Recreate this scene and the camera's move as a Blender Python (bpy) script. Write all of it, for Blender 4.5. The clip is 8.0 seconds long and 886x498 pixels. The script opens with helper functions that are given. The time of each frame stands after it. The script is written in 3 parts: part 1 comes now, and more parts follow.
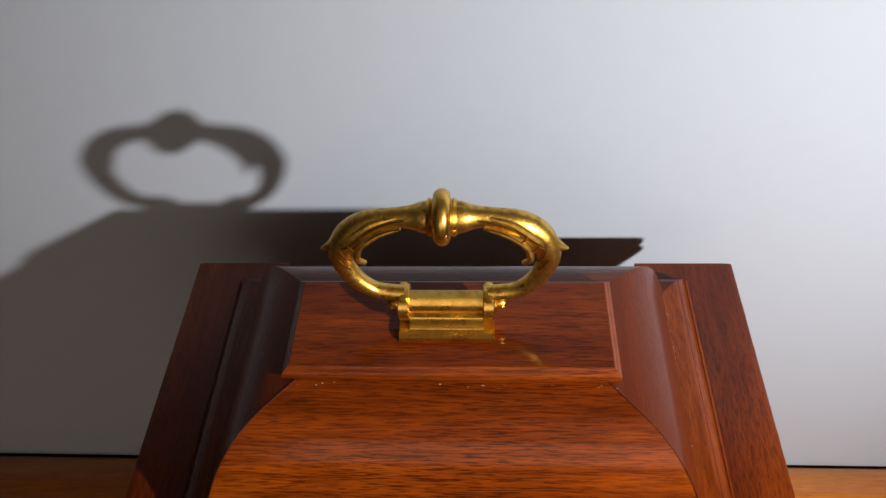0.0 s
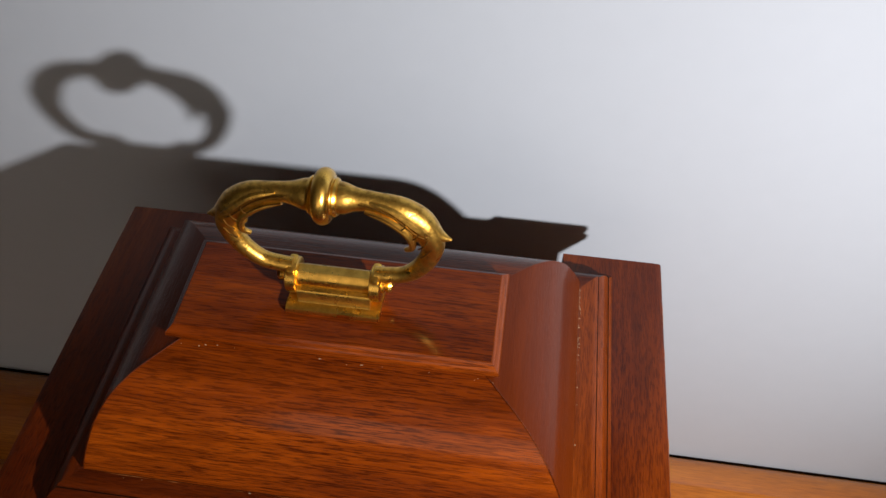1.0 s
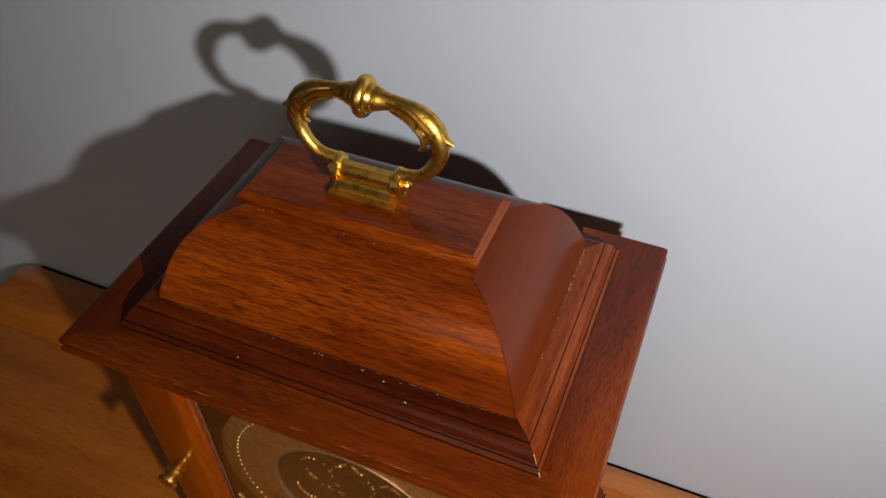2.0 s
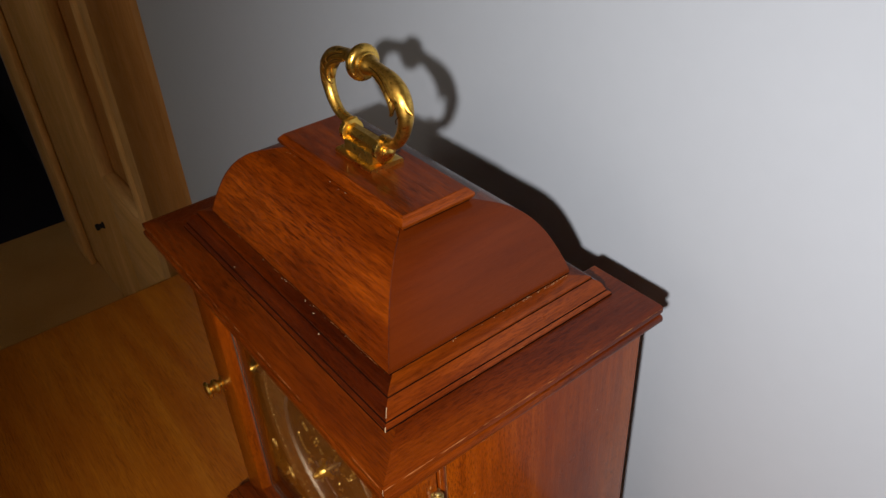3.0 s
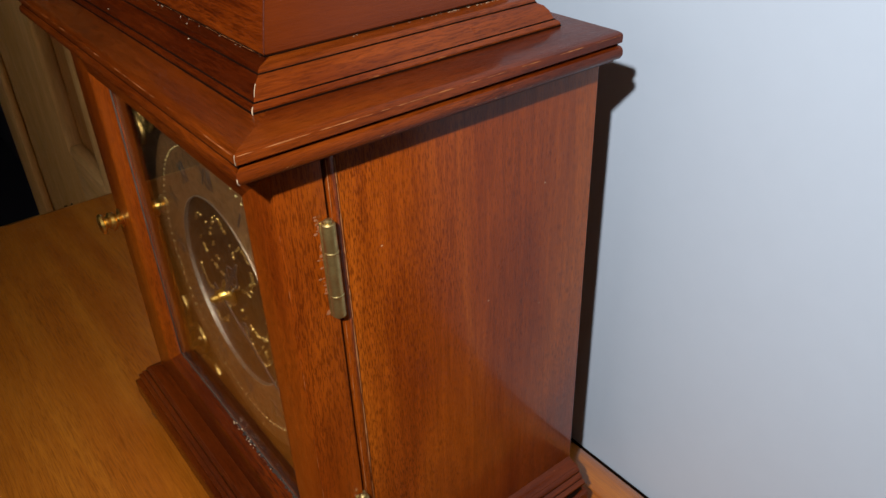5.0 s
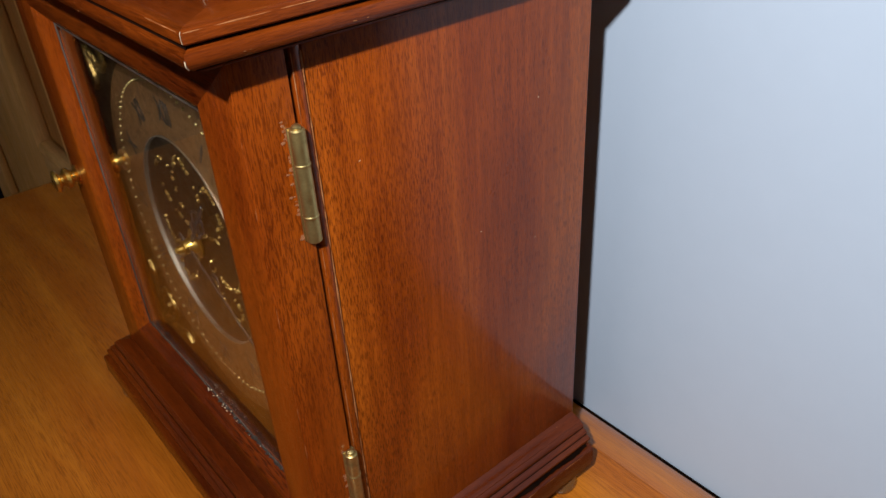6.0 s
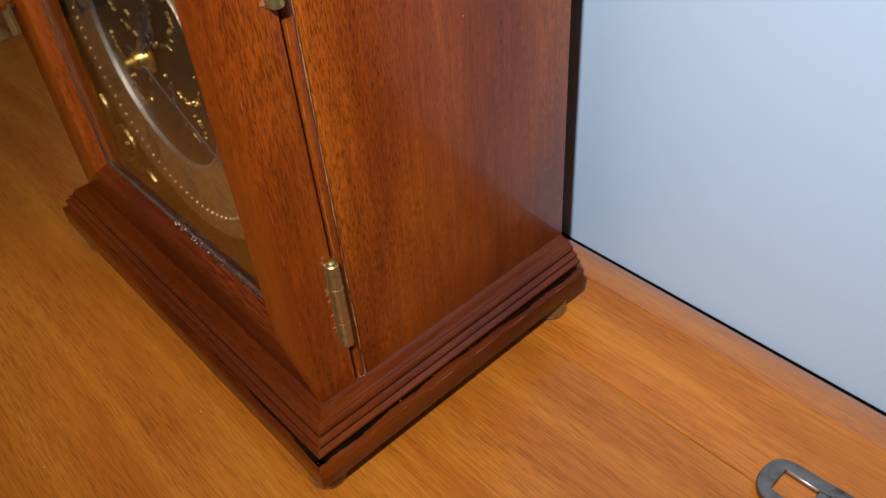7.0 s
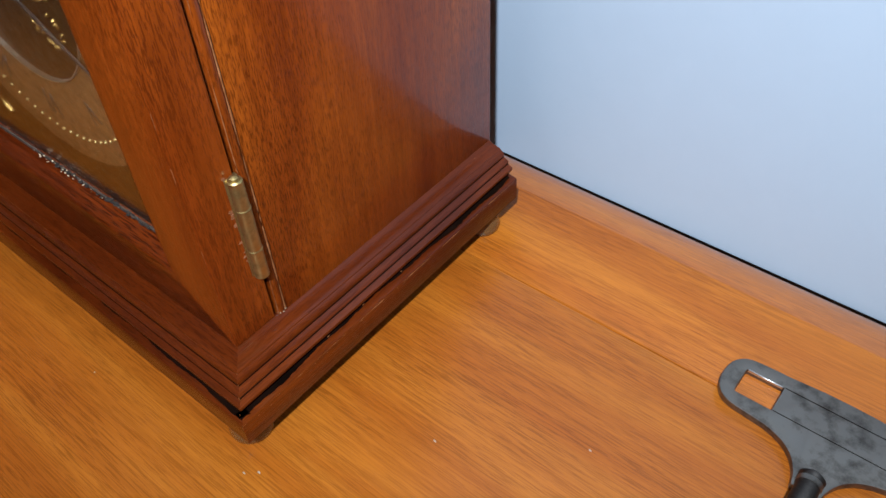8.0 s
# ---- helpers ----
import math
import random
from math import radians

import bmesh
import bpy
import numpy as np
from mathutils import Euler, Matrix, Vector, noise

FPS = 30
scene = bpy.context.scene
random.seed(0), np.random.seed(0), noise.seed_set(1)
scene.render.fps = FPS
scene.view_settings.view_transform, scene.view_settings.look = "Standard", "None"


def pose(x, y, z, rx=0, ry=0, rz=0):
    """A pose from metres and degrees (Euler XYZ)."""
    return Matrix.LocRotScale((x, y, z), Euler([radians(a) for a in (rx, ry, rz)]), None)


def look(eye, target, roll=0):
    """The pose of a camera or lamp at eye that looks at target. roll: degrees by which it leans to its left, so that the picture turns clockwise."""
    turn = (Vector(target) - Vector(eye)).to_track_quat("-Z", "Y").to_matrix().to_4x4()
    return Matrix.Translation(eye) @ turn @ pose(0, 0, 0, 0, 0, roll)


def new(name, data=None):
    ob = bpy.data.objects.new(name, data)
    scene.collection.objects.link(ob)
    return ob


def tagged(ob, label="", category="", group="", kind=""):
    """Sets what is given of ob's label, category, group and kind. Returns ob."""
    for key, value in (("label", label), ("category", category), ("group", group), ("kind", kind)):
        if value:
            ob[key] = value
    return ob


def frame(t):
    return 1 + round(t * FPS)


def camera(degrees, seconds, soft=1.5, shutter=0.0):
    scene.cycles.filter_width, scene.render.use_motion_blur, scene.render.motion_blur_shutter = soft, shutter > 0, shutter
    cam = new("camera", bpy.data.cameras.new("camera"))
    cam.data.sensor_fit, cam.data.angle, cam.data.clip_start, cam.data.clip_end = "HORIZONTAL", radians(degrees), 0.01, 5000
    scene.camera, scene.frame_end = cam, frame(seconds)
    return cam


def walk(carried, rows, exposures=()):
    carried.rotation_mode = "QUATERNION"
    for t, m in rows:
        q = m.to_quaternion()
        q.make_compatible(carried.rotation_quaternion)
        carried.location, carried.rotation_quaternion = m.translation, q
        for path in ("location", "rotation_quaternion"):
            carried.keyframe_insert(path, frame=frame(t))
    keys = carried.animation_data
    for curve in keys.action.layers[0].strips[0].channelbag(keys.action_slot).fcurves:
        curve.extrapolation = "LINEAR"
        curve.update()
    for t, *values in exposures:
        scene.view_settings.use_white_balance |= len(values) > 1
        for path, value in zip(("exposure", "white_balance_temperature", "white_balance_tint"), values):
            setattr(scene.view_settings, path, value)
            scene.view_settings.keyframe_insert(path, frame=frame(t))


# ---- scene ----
# Camera: seconds, place in metres, yaw, pitch and roll in degrees
cam = camera(59.10, 8.0, soft=1.5)
ROWS = [
    (0.0, 0.00764, -0.05680, 0.35164, 4.775, -47.990, -3.564),
    (0.2, 0.00007, -0.04400, 0.35630, 0.363, -51.183, -1.229),
    (0.3, -0.00484, -0.04625, 0.36060, -1.396, -52.174, -0.327),
    (0.5, -0.00676, -0.05554, 0.36414, -3.675, -51.805, -0.011),
    (0.8, 0.00983, -0.05061, 0.35913, -0.796, -52.846, 0.493),
    (1.0, 0.03422, -0.04860, 0.35464, 7.445, -51.606, 0.530),
    (1.2, 0.05987, -0.05463, 0.35588, 18.948, -50.572, -0.456),
    (2.3, 0.09710, -0.10220, 0.35616, 26.641, -43.195, -1.060),
    (2.5, 0.12333, -0.09185, 0.34461, 36.382, -41.263, -2.472),
    (2.7, 0.15163, -0.08219, 0.34093, 46.203, -37.928, -4.223),
    (2.8, 0.16435, -0.07305, 0.34528, 50.736, -37.579, -4.549),
    (3.0, 0.18491, -0.06518, 0.33011, 53.716, -35.139, -3.434),
    (3.2, 0.19289, -0.05707, 0.31776, 55.148, -35.002, -3.385),
    (3.3, 0.19459, -0.05459, 0.31478, 54.873, -35.318, -3.335),
    (3.5, 0.19946, -0.04952, 0.30501, 55.198, -34.764, -3.645),
    (4.0, 0.20206, -0.04932, 0.28420, 53.622, -33.713, -2.222),
    (4.2, 0.20422, -0.05108, 0.27420, 53.404, -33.289, -2.384),
    (4.5, 0.20723, -0.05533, 0.25728, 52.962, -32.651, -1.910),
    (4.7, 0.20522, -0.05680, 0.24640, 53.078, -32.195, -2.011),
    (5.8, 0.19602, -0.05127, 0.21818, 52.661, -32.416, -3.239),
    (6.0, 0.19433, -0.05253, 0.21064, 51.803, -32.436, -3.683),
    (6.2, 0.19196, -0.05083, 0.20436, 51.247, -34.513, -3.894),
    (6.5, 0.19421, -0.05030, 0.19300, 51.239, -37.259, -4.809),
    (6.8, 0.19461, -0.05537, 0.18578, 50.615, -38.852, -4.790),
    (7.0, 0.19208, -0.05562, 0.18426, 50.193, -40.494, -4.973),
    (7.2, 0.18916, -0.05494, 0.17799, 49.879, -41.727, -4.919),
    (7.5, 0.18219, -0.05320, 0.16810, 49.346, -43.879, -5.691),
    (7.7, 0.17819, -0.05214, 0.16319, 48.600, -44.615, -6.110),
    (7.8, 0.17889, -0.05069, 0.16220, 47.777, -44.897, -6.221),
    (8.0, 0.17790, -0.05064, 0.16211, 41.227, -45.116, -3.308),
]
EXPOSURES = [(0.0, -0.12, 7100, 18), (1.2, -0.18, 7100, 18), (2.5, -0.5, 7350, 18), (3.5, -0.5, 7000, 16), (4.0, -0.44, 6800, 14), (5.0, -0.23, 6350, 12), (6.0, -0.13, 6050, 11), (7.0, 0.09, 5650, 9), (8.0, 0.3, 5350, 6)]
walk(cam, [(t, pose(x, y, z, 90 + pitch, 0, yaw) @ pose(0, 0, 0, 0, 0, roll)) for t, x, y, z, yaw, pitch, roll in ROWS], EXPOSURES)

# Light: the small torch of a phone held over the clock, with warm world fill added
world = bpy.data.worlds.new("warm_room_fill")
scene.world = world
world.use_nodes = True
world.node_tree.nodes["Background"].inputs["Color"].default_value = (1.0, 0.86, 0.70, 1)
world.node_tree.nodes["Background"].inputs["Strength"].default_value = 1.4
torch = bpy.data.lights.new("torch_lamp", "SPOT")
torch.spot_size, torch.spot_blend = radians(84), 1.0
torch.energy, torch.shadow_soft_size, torch.color = 11.4, 0.006, (1.0, 0.99, 0.97)
torch_ob = new("torch_lamp", torch)
torch_ob.matrix_world = look((0.243, -0.172, 0.365), (0.065, 0.09, 0.14))


# ---- materials ----
def material(name):
    m = bpy.data.materials.new(name)
    m.use_nodes = True
    nt = m.node_tree
    return m, nt, nt.nodes["Principled BSDF"]


def node(nt, kind, **inputs):
    n = nt.nodes.new(kind)
    for key, value in inputs.items():
        n.inputs[key.replace("_", " ")].default_value = value
    return n


def ramp(nt, source, stops):
    r = nt.nodes.new("ShaderNodeValToRGB")
    while len(r.color_ramp.elements) < len(stops):
        r.color_ramp.elements.new(0.5)
    for e, (at, c) in zip(r.color_ramp.elements, stops):
        e.position, e.color = at, (*c, 1) if len(c) == 3 else c
    nt.links.new(source, r.inputs["Fac"])
    return r


def mix(nt, kind, fac, a, b):
    m = nt.nodes.new("ShaderNodeMix")
    m.data_type, m.blend_type = "RGBA", kind
    for socket, v in ((m.inputs["Factor"], fac), (m.inputs["A"], a), (m.inputs["B"], b)):
        if isinstance(v, (int, float)):
            socket.default_value = v
        elif isinstance(v, tuple):
            socket.default_value = (*v, 1)
        else:
            nt.links.new(v, socket)
    return m.outputs["Result"]


def wood(name, dark, light, axis, pores=0.6, rough=0.32, coat=0.32, size=1.0, streak=0.4, dashes=(3000, 270), hairs=None, drawn=1.0):
    """Lacquered wood whose grain runs along an axis (0 x, 1 y, 2 z) of the object; drawn lengthens the streaks."""
    m, nt, p = material(name)
    co = nt.nodes.new("ShaderNodeTexCoord")
    info = nt.nodes.new("ShaderNodeObjectInfo")
    off = node(nt, "ShaderNodeVectorMath")
    off.operation = "SCALE"
    nt.links.new(info.outputs["Random"], off.inputs["Scale"])
    off.inputs[0].default_value = (0.31, 0.17, 0.23)
    add = node(nt, "ShaderNodeVectorMath")
    nt.links.new(co.outputs["Object"], add.inputs[0])
    nt.links.new(off.outputs[0], add.inputs[1])

    def stretched(across, along, detail, rough_, dist=0.0):
        s = [across / size] * 3
        s[axis] = along / size / drawn
        mp = node(nt, "ShaderNodeMapping", Scale=tuple(s))
        nt.links.new(add.outputs[0], mp.inputs["Vector"])
        n = node(nt, "ShaderNodeTexNoise", Scale=1.0, Detail=detail, Roughness=rough_, Distortion=dist)
        nt.links.new(mp.outputs[0], n.inputs["Vector"])
        return n.outputs["Fac"]

    figure = stretched(38, 8, 3, 0.5, 0.5)
    fibre = stretched(420, 30, 4, 0.6)
    dash = stretched(*dashes, 2, 0.55)
    fine = stretched(1000, 75, 3, 0.6)
    patch = stretched(26, 14, 3, 0.55)
    mid = tuple((a * b) ** 0.5 for a, b in zip(dark, light))
    base = ramp(nt, figure, [(0.30, dark), (0.5, mid), (0.72, light)]).outputs[0]
    fib = ramp(nt, fibre, [(0.32, (0.58, 0.50, 0.44)), (0.62, (1.12, 1.12, 1.12))]).outputs[0]
    col = mix(nt, "MULTIPLY", streak, base, fib)
    hair = ramp(nt, fine, [(0.35, (0.66, 0.60, 0.55)), (0.6, (1.1, 1.1, 1.1))]).outputs[0]
    col = mix(nt, "MULTIPLY", streak if hairs is None else hairs, col, hair)
    por = ramp(nt, dash, [(0.50, (1, 1, 1)), (0.57, (0.20, 0.13, 0.10))])
    field = ramp(nt, patch, [(0.34, (0.35, 0.35, 0.35)), (0.66, (1, 1, 1))])
    amount = node(nt, "ShaderNodeMath")
    amount.operation = "MULTIPLY"
    amount.inputs[1].default_value = pores
    nt.links.new(field.outputs[0], amount.inputs[0])
    col = mix(nt, "MULTIPLY", amount.outputs[0], col, por.outputs[0])
    nt.links.new(col, p.inputs["Base Color"])
    smear = node(nt, "ShaderNodeTexNoise", Scale=55.0, Detail=5.0, Roughness=0.65)
    nt.links.new(co.outputs["Object"], smear.inputs["Vector"])
    rr = ramp(nt, smear.outputs["Fac"], [(0.3, (rough - 0.05,) * 3), (0.75, (rough + 0.14,) * 3)])
    nt.links.new(rr.outputs[0], p.inputs["Roughness"])
    bump = node(nt, "ShaderNodeBump", Strength=0.3, Distance=0.00035)
    both = mix(nt, "MULTIPLY", 0.6, fib, por.outputs[0])
    nt.links.new(both, bump.inputs["Height"])
    nt.links.new(bump.outputs[0], p.inputs["Normal"])
    p.inputs["Coat Weight"].default_value = coat
    p.inputs["Coat Roughness"].default_value = 0.13
    p.inputs["Specular IOR Level"].default_value = 0.08
    return m


def metal(name, colour, rough, tarnish, amount=0.5, scale=260.0, bump=0.15, metallic=1.0):
    m, nt, p = material(name)
    co = nt.nodes.new("ShaderNodeTexCoord")
    n = node(nt, "ShaderNodeTexNoise", Scale=scale, Detail=6.0, Roughness=0.62)
    nt.links.new(co.outputs["Object"], n.inputs["Vector"])
    f = ramp(nt, n.outputs["Fac"], [(0.46, (0, 0, 0)), (0.72, (amount,) * 3)])
    nt.links.new(mix(nt, "MIX", f.outputs[0], colour, tarnish), p.inputs["Base Color"])
    r = ramp(nt, n.outputs["Fac"], [(0.3, (rough,) * 3), (0.75, (min(rough + 0.25, 1),) * 3)])
    nt.links.new(r.outputs[0], p.inputs["Roughness"])
    b = node(nt, "ShaderNodeBump", Strength=bump, Distance=0.0003)
    nt.links.new(n.outputs["Fac"], b.inputs["Height"])
    nt.links.new(b.outputs[0], p.inputs["Normal"])
    p.inputs["Metallic"].default_value = metallic
    return m


def plain(name, a, b, rough, scale, bump=0.1, dist=0.0005, spec=0.4, grain=0.06):
    """A matt surface that wanders between two colours at two scales."""
    m, nt, p = material(name)
    co = nt.nodes.new("ShaderNodeTexCoord")
    n1 = node(nt, "ShaderNodeTexNoise", Scale=scale, Detail=3.0, Roughness=0.5)
    n2 = node(nt, "ShaderNodeTexNoise", Scale=scale * 60, Detail=5.0, Roughness=0.6)
    for n in (n1, n2):
        nt.links.new(co.outputs["Object"], n.inputs["Vector"])
    c = ramp(nt, n1.outputs["Fac"], [(0.3, a), (0.7, b)]).outputs[0]
    g = ramp(nt, n2.outputs["Fac"], [(0.3, (1 - grain,) * 3), (0.7, (1 + grain / 2,) * 3)]).outputs[0]
    nt.links.new(mix(nt, "MULTIPLY", 1.0, c, g), p.inputs["Base Color"])
    bp = node(nt, "ShaderNodeBump", Strength=bump, Distance=dist)
    nt.links.new(n2.outputs["Fac"], bp.inputs["Height"])
    nt.links.new(bp.outputs[0], p.inputs["Normal"])
    p.inputs["Roughness"].default_value = rough
    p.inputs["Specular IOR Level"].default_value = spec
    return m


MAHOG = ((0.150, 0.0235, 0.0012), (0.300, 0.0670, 0.0034))
MAHOG_TOP = ((0.050, 0.0068, 0.0006), (0.150, 0.029, 0.0018))
MAHOG_DEEP = ((0.062, 0.0092, 0.0009), (0.165, 0.0320, 0.0022))
wood_x = wood("mahogany_long_grain", *MAHOG_TOP, 0, pores=0.85, streak=0.55, dashes=(3600, 190), coat=0.42)
lid_x = wood("mahogany_lid_figure", (0.085, 0.0125, 0.0009), (0.25, 0.050, 0.0028), 0, pores=0.85, streak=0.65, dashes=(3700, 190), coat=0.42)
wood_y = wood("mahogany_end_grain", (0.075, 0.0105, 0.0009), (0.205, 0.042, 0.0030), 1, pores=0.6, streak=0.55, dashes=(3600, 300), coat=0.36)
wood_z = wood("mahogany_upright_grain", *MAHOG, 2, pores=0.66, streak=0.45, dashes=(3900, 420), coat=0.5)
deep_x = wood("mahogany_deep_long", *MAHOG_DEEP, 0, pores=0.45, coat=0.5)
# darker copy of the long grain, carrying the tier hollow's shade in its colour
shade_x = wood("mahogany_shade_long", (0.040, 0.0052, 0.0005), (0.115, 0.0195, 0.0013), 0, pores=0.6, coat=0.3, streak=0.6)
deep_y = wood("mahogany_deep_cross", (0.062, 0.0090, 0.0007), (0.165, 0.0320, 0.0018), 1, pores=0.3, rough=0.36, coat=0.36, streak=0.4)
deep_z = wood("mahogany_deep_upright", *MAHOG_DEEP, 2, pores=0.4)
smooth_y = wood("mahogany_plain_cross", (0.072, 0.0108, 0.0010), (0.106, 0.0185, 0.0016), 1, pores=0.08, streak=0.2, coat=0.3)
table_x = wood("cherry_table", (0.355, 0.091, 0.0050), (0.490, 0.159, 0.0118), 0, pores=0.42, rough=0.36, coat=0.45, streak=0.16, hairs=0.34, size=0.5, dashes=(1700, 130), drawn=2.2)
table_x.node_tree.nodes["Principled BSDF"].inputs["Coat IOR"].default_value = 1.65
table_x.node_tree.nodes["Principled BSDF"].inputs["Coat Roughness"].default_value = 0.24
lipping_x = wood("cherry_lipping", (0.355, 0.091, 0.0050), (0.490, 0.159, 0.0118), 0, pores=0.42, rough=0.36, coat=1.0, streak=0.16, hairs=0.34, size=0.5, dashes=(1700, 130), drawn=2.2)
lipping_x.node_tree.nodes["Principled BSDF"].inputs["Coat IOR"].default_value = 1.75
lipping_x.node_tree.nodes["Principled BSDF"].inputs["Coat Roughness"].default_value = 0.2
pine_z = wood("pine_upright", (0.64, 0.37, 0.125), (0.82, 0.54, 0.235), 2, pores=0.05, rough=0.45, coat=0.1, size=2.5, streak=0.3)
pine_brown = wood("brown_stained_pine", (0.40, 0.185, 0.055), (0.56, 0.29, 0.10), 2, pores=0.05, rough=0.45, coat=0.1, size=2.5, streak=0.3)
pine_x = wood("pine_level", (0.64, 0.37, 0.125), (0.82, 0.54, 0.235), 0, pores=0.05, rough=0.45, coat=0.1, size=2.5, streak=0.3)
brass = metal("polished_brass", (0.76, 0.47, 0.10), 0.19, (0.34, 0.18, 0.03), 0.8, 210.0, 0.22)
brass_old = metal("tarnished_brass", (0.44, 0.33, 0.13), 0.36, (0.20, 0.14, 0.05), 0.7, 300.0, 0.3)
bronze = metal("darkened_bronze", (0.075, 0.042, 0.018), 0.42, (0.03, 0.015, 0.006), 0.9, 420.0, 0.9)
brass_leaf = metal("aged_relief_brass", (0.40, 0.25, 0.07), 0.28, (0.06, 0.03, 0.01), 0.95, 600.0, 0.8)
brass_cast = metal("cast_brass", (0.68, 0.41, 0.085), 0.24, (0.16, 0.075, 0.012), 0.9, 520.0, 0.55)
patina = metal("brown_patina", (0.10, 0.045, 0.008), 0.5, (0.04, 0.018, 0.004), 0.7, 600.0, 0.3)
silver = metal("silvered_brass", (0.25, 0.118, 0.034), 0.38, (0.085, 0.038, 0.011), 0.8, 420.0, 0.2, 0.75)
silver_rim = metal("bright_silvered_rim", (0.50, 0.44, 0.34), 0.32, (0.3, 0.24, 0.16), 0.4, 500.0, 0.15)
steel = metal("worn_steel", (0.235, 0.21, 0.18), 0.33, (0.045, 0.038, 0.032), 0.95, 190.0, 0.3)
steel_dark = metal("blackened_steel", (0.075, 0.068, 0.062), 0.4, (0.03, 0.027, 0.025), 0.8, 260.0, 0.3)
steel_edge = metal("bright_steel", (0.72, 0.69, 0.65), 0.25, (0.45, 0.45, 0.47), 0.5, 300.0, 0.2)
ink = plain("black_wax", (0.012, 0.011, 0.010), (0.02, 0.018, 0.016), 0.4, 60.0)
# near-black that puts shade into grooves and gaps
dark_gap = plain("groove_gap_black", (0.004, 0.0018, 0.001), (0.010, 0.004, 0.002), 0.95, 120.0, spec=0.02)
wall_paint = plain("pale_grey_blue_paint", (0.384, 0.453, 0.531), (0.396, 0.466, 0.546), 0.62, 2.0, 0.03, 0.0002, grain=0.012)
white_paint = plain("ceiling_paint", (0.74, 0.74, 0.72), (0.79, 0.79, 0.77), 0.8, 2.0)
carpet = plain("tan_carpet", (0.52, 0.30, 0.105), (0.62, 0.38, 0.15), 0.95, 6.0, 0.5, 0.003, 0.1)
# near-black navy that stands for the darkness of an unlit hall
navy = plain("unlit_hall_navy", (0.012, 0.013, 0.028), (0.018, 0.019, 0.036), 0.8, 2.0)
rubber = plain("black_rubber", (0.012, 0.012, 0.013), (0.02, 0.02, 0.022), 0.6, 50.0)
flake = plain("pale_dust", (0.34, 0.24, 0.14), (0.52, 0.40, 0.26), 0.9, 500.0)
chip = plain("chipped_varnish", (0.17, 0.052, 0.014), (0.30, 0.13, 0.06), 0.85, 700.0, spec=0.1)
putty = plain("dusty_putty", (0.028, 0.017, 0.011), (0.075, 0.054, 0.04), 0.8, 160.0, spec=0.2)
bare = plain("bare_worn_wood", (0.20, 0.062, 0.014), (0.34, 0.14, 0.05), 0.75, 300.0, spec=0.12)

bumper, nt, p = material("clear_soft_plastic")
p.inputs["Transmission Weight"].default_value = 0.75
p.inputs["Roughness"].default_value = 0.12
p.inputs["IOR"].default_value = 1.45
p.inputs["Base Color"].default_value = (0.55, 0.27, 0.09, 1)
glass, nt, p = material("clear_glass")
p.inputs["Transmission Weight"].default_value = 1.0
p.inputs["Roughness"].default_value = 0.03
p.inputs["IOR"].default_value = 1.5
p.inputs["Base Color"].default_value = (0.93, 0.95, 0.93, 1)


# ---- mesh helpers; bodies are given in millimetres ----
def mesh_of(name, bm, mat, smooth=38):
    for v in bm.verts:
        v.co *= 0.001
    bmesh.ops.recalc_face_normals(bm, faces=bm.faces[:])
    me = bpy.data.meshes.new(name)
    bm.to_mesh(me)
    bm.free()
    me.materials.append(mat)
    if smooth:
        me.polygons.foreach_set("use_smooth", [True] * len(me.polygons))
        me.set_sharp_from_angle(angle=radians(smooth))
    return me


def part(name, bm, mat, parent, label="", smooth=38):
    ob = new(name, mesh_of(name, bm, mat, smooth))
    ob.parent = parent
    if label:
        ob["label"] = label
    return ob


def thing(name, label, category, kind="", group=""):
    return tagged(new(name), label, category, group, kind)


def solid(name, bm, mat, label, category, kind="structure", smooth=38):
    return tagged(new(name, mesh_of(name, bm, mat, smooth)), label, category, "", kind)


def box(bm, x0, x1, y0, y1, z0, z1, bevel=0.0, seg=2):
    made = bmesh.ops.create_cube(bm, size=1.0)["verts"]
    for v in made:
        v.co = Vector(((x0 + x1) / 2 + v.co.x * (x1 - x0), (y0 + y1) / 2 + v.co.y * (y1 - y0), (z0 + z1) / 2 + v.co.z * (z1 - z0)))
    if bevel:
        edges = list({e for v in made for e in v.link_edges})
        bmesh.ops.bevel(bm, geom=edges, offset=bevel, segments=seg, affect="EDGES", profile=0.5)
    return bm


def boxed(*args, **kw):
    return box(bmesh.new(), *args, **kw)


def lathe(bm, centre, axis, profile, steps=24):
    """Turned body: profile of (distance along the axis, radius) about an axis 'x', 'y' or 'z'."""
    n = "xyz".index(axis)
    a, b = [(1, 2), (2, 0), (0, 1)][n]
    rings = []
    for d, r in profile:
        ring = []
        for k in range(steps):
            c = list(centre)
            c[n] += d
            c[a] += r * math.cos(2 * math.pi * k / steps)
            c[b] += r * math.sin(2 * math.pi * k / steps)
            ring.append(bm.verts.new(c))
        rings.append(ring)
    for r0, r1 in zip(rings, rings[1:]):
        for k in range(steps):
            bm.faces.new((r0[k], r0[(k + 1) % steps], r1[(k + 1) % steps], r1[k]))
    bm.faces.new(rings[0])
    bm.faces.new(rings[-1])
    return bm


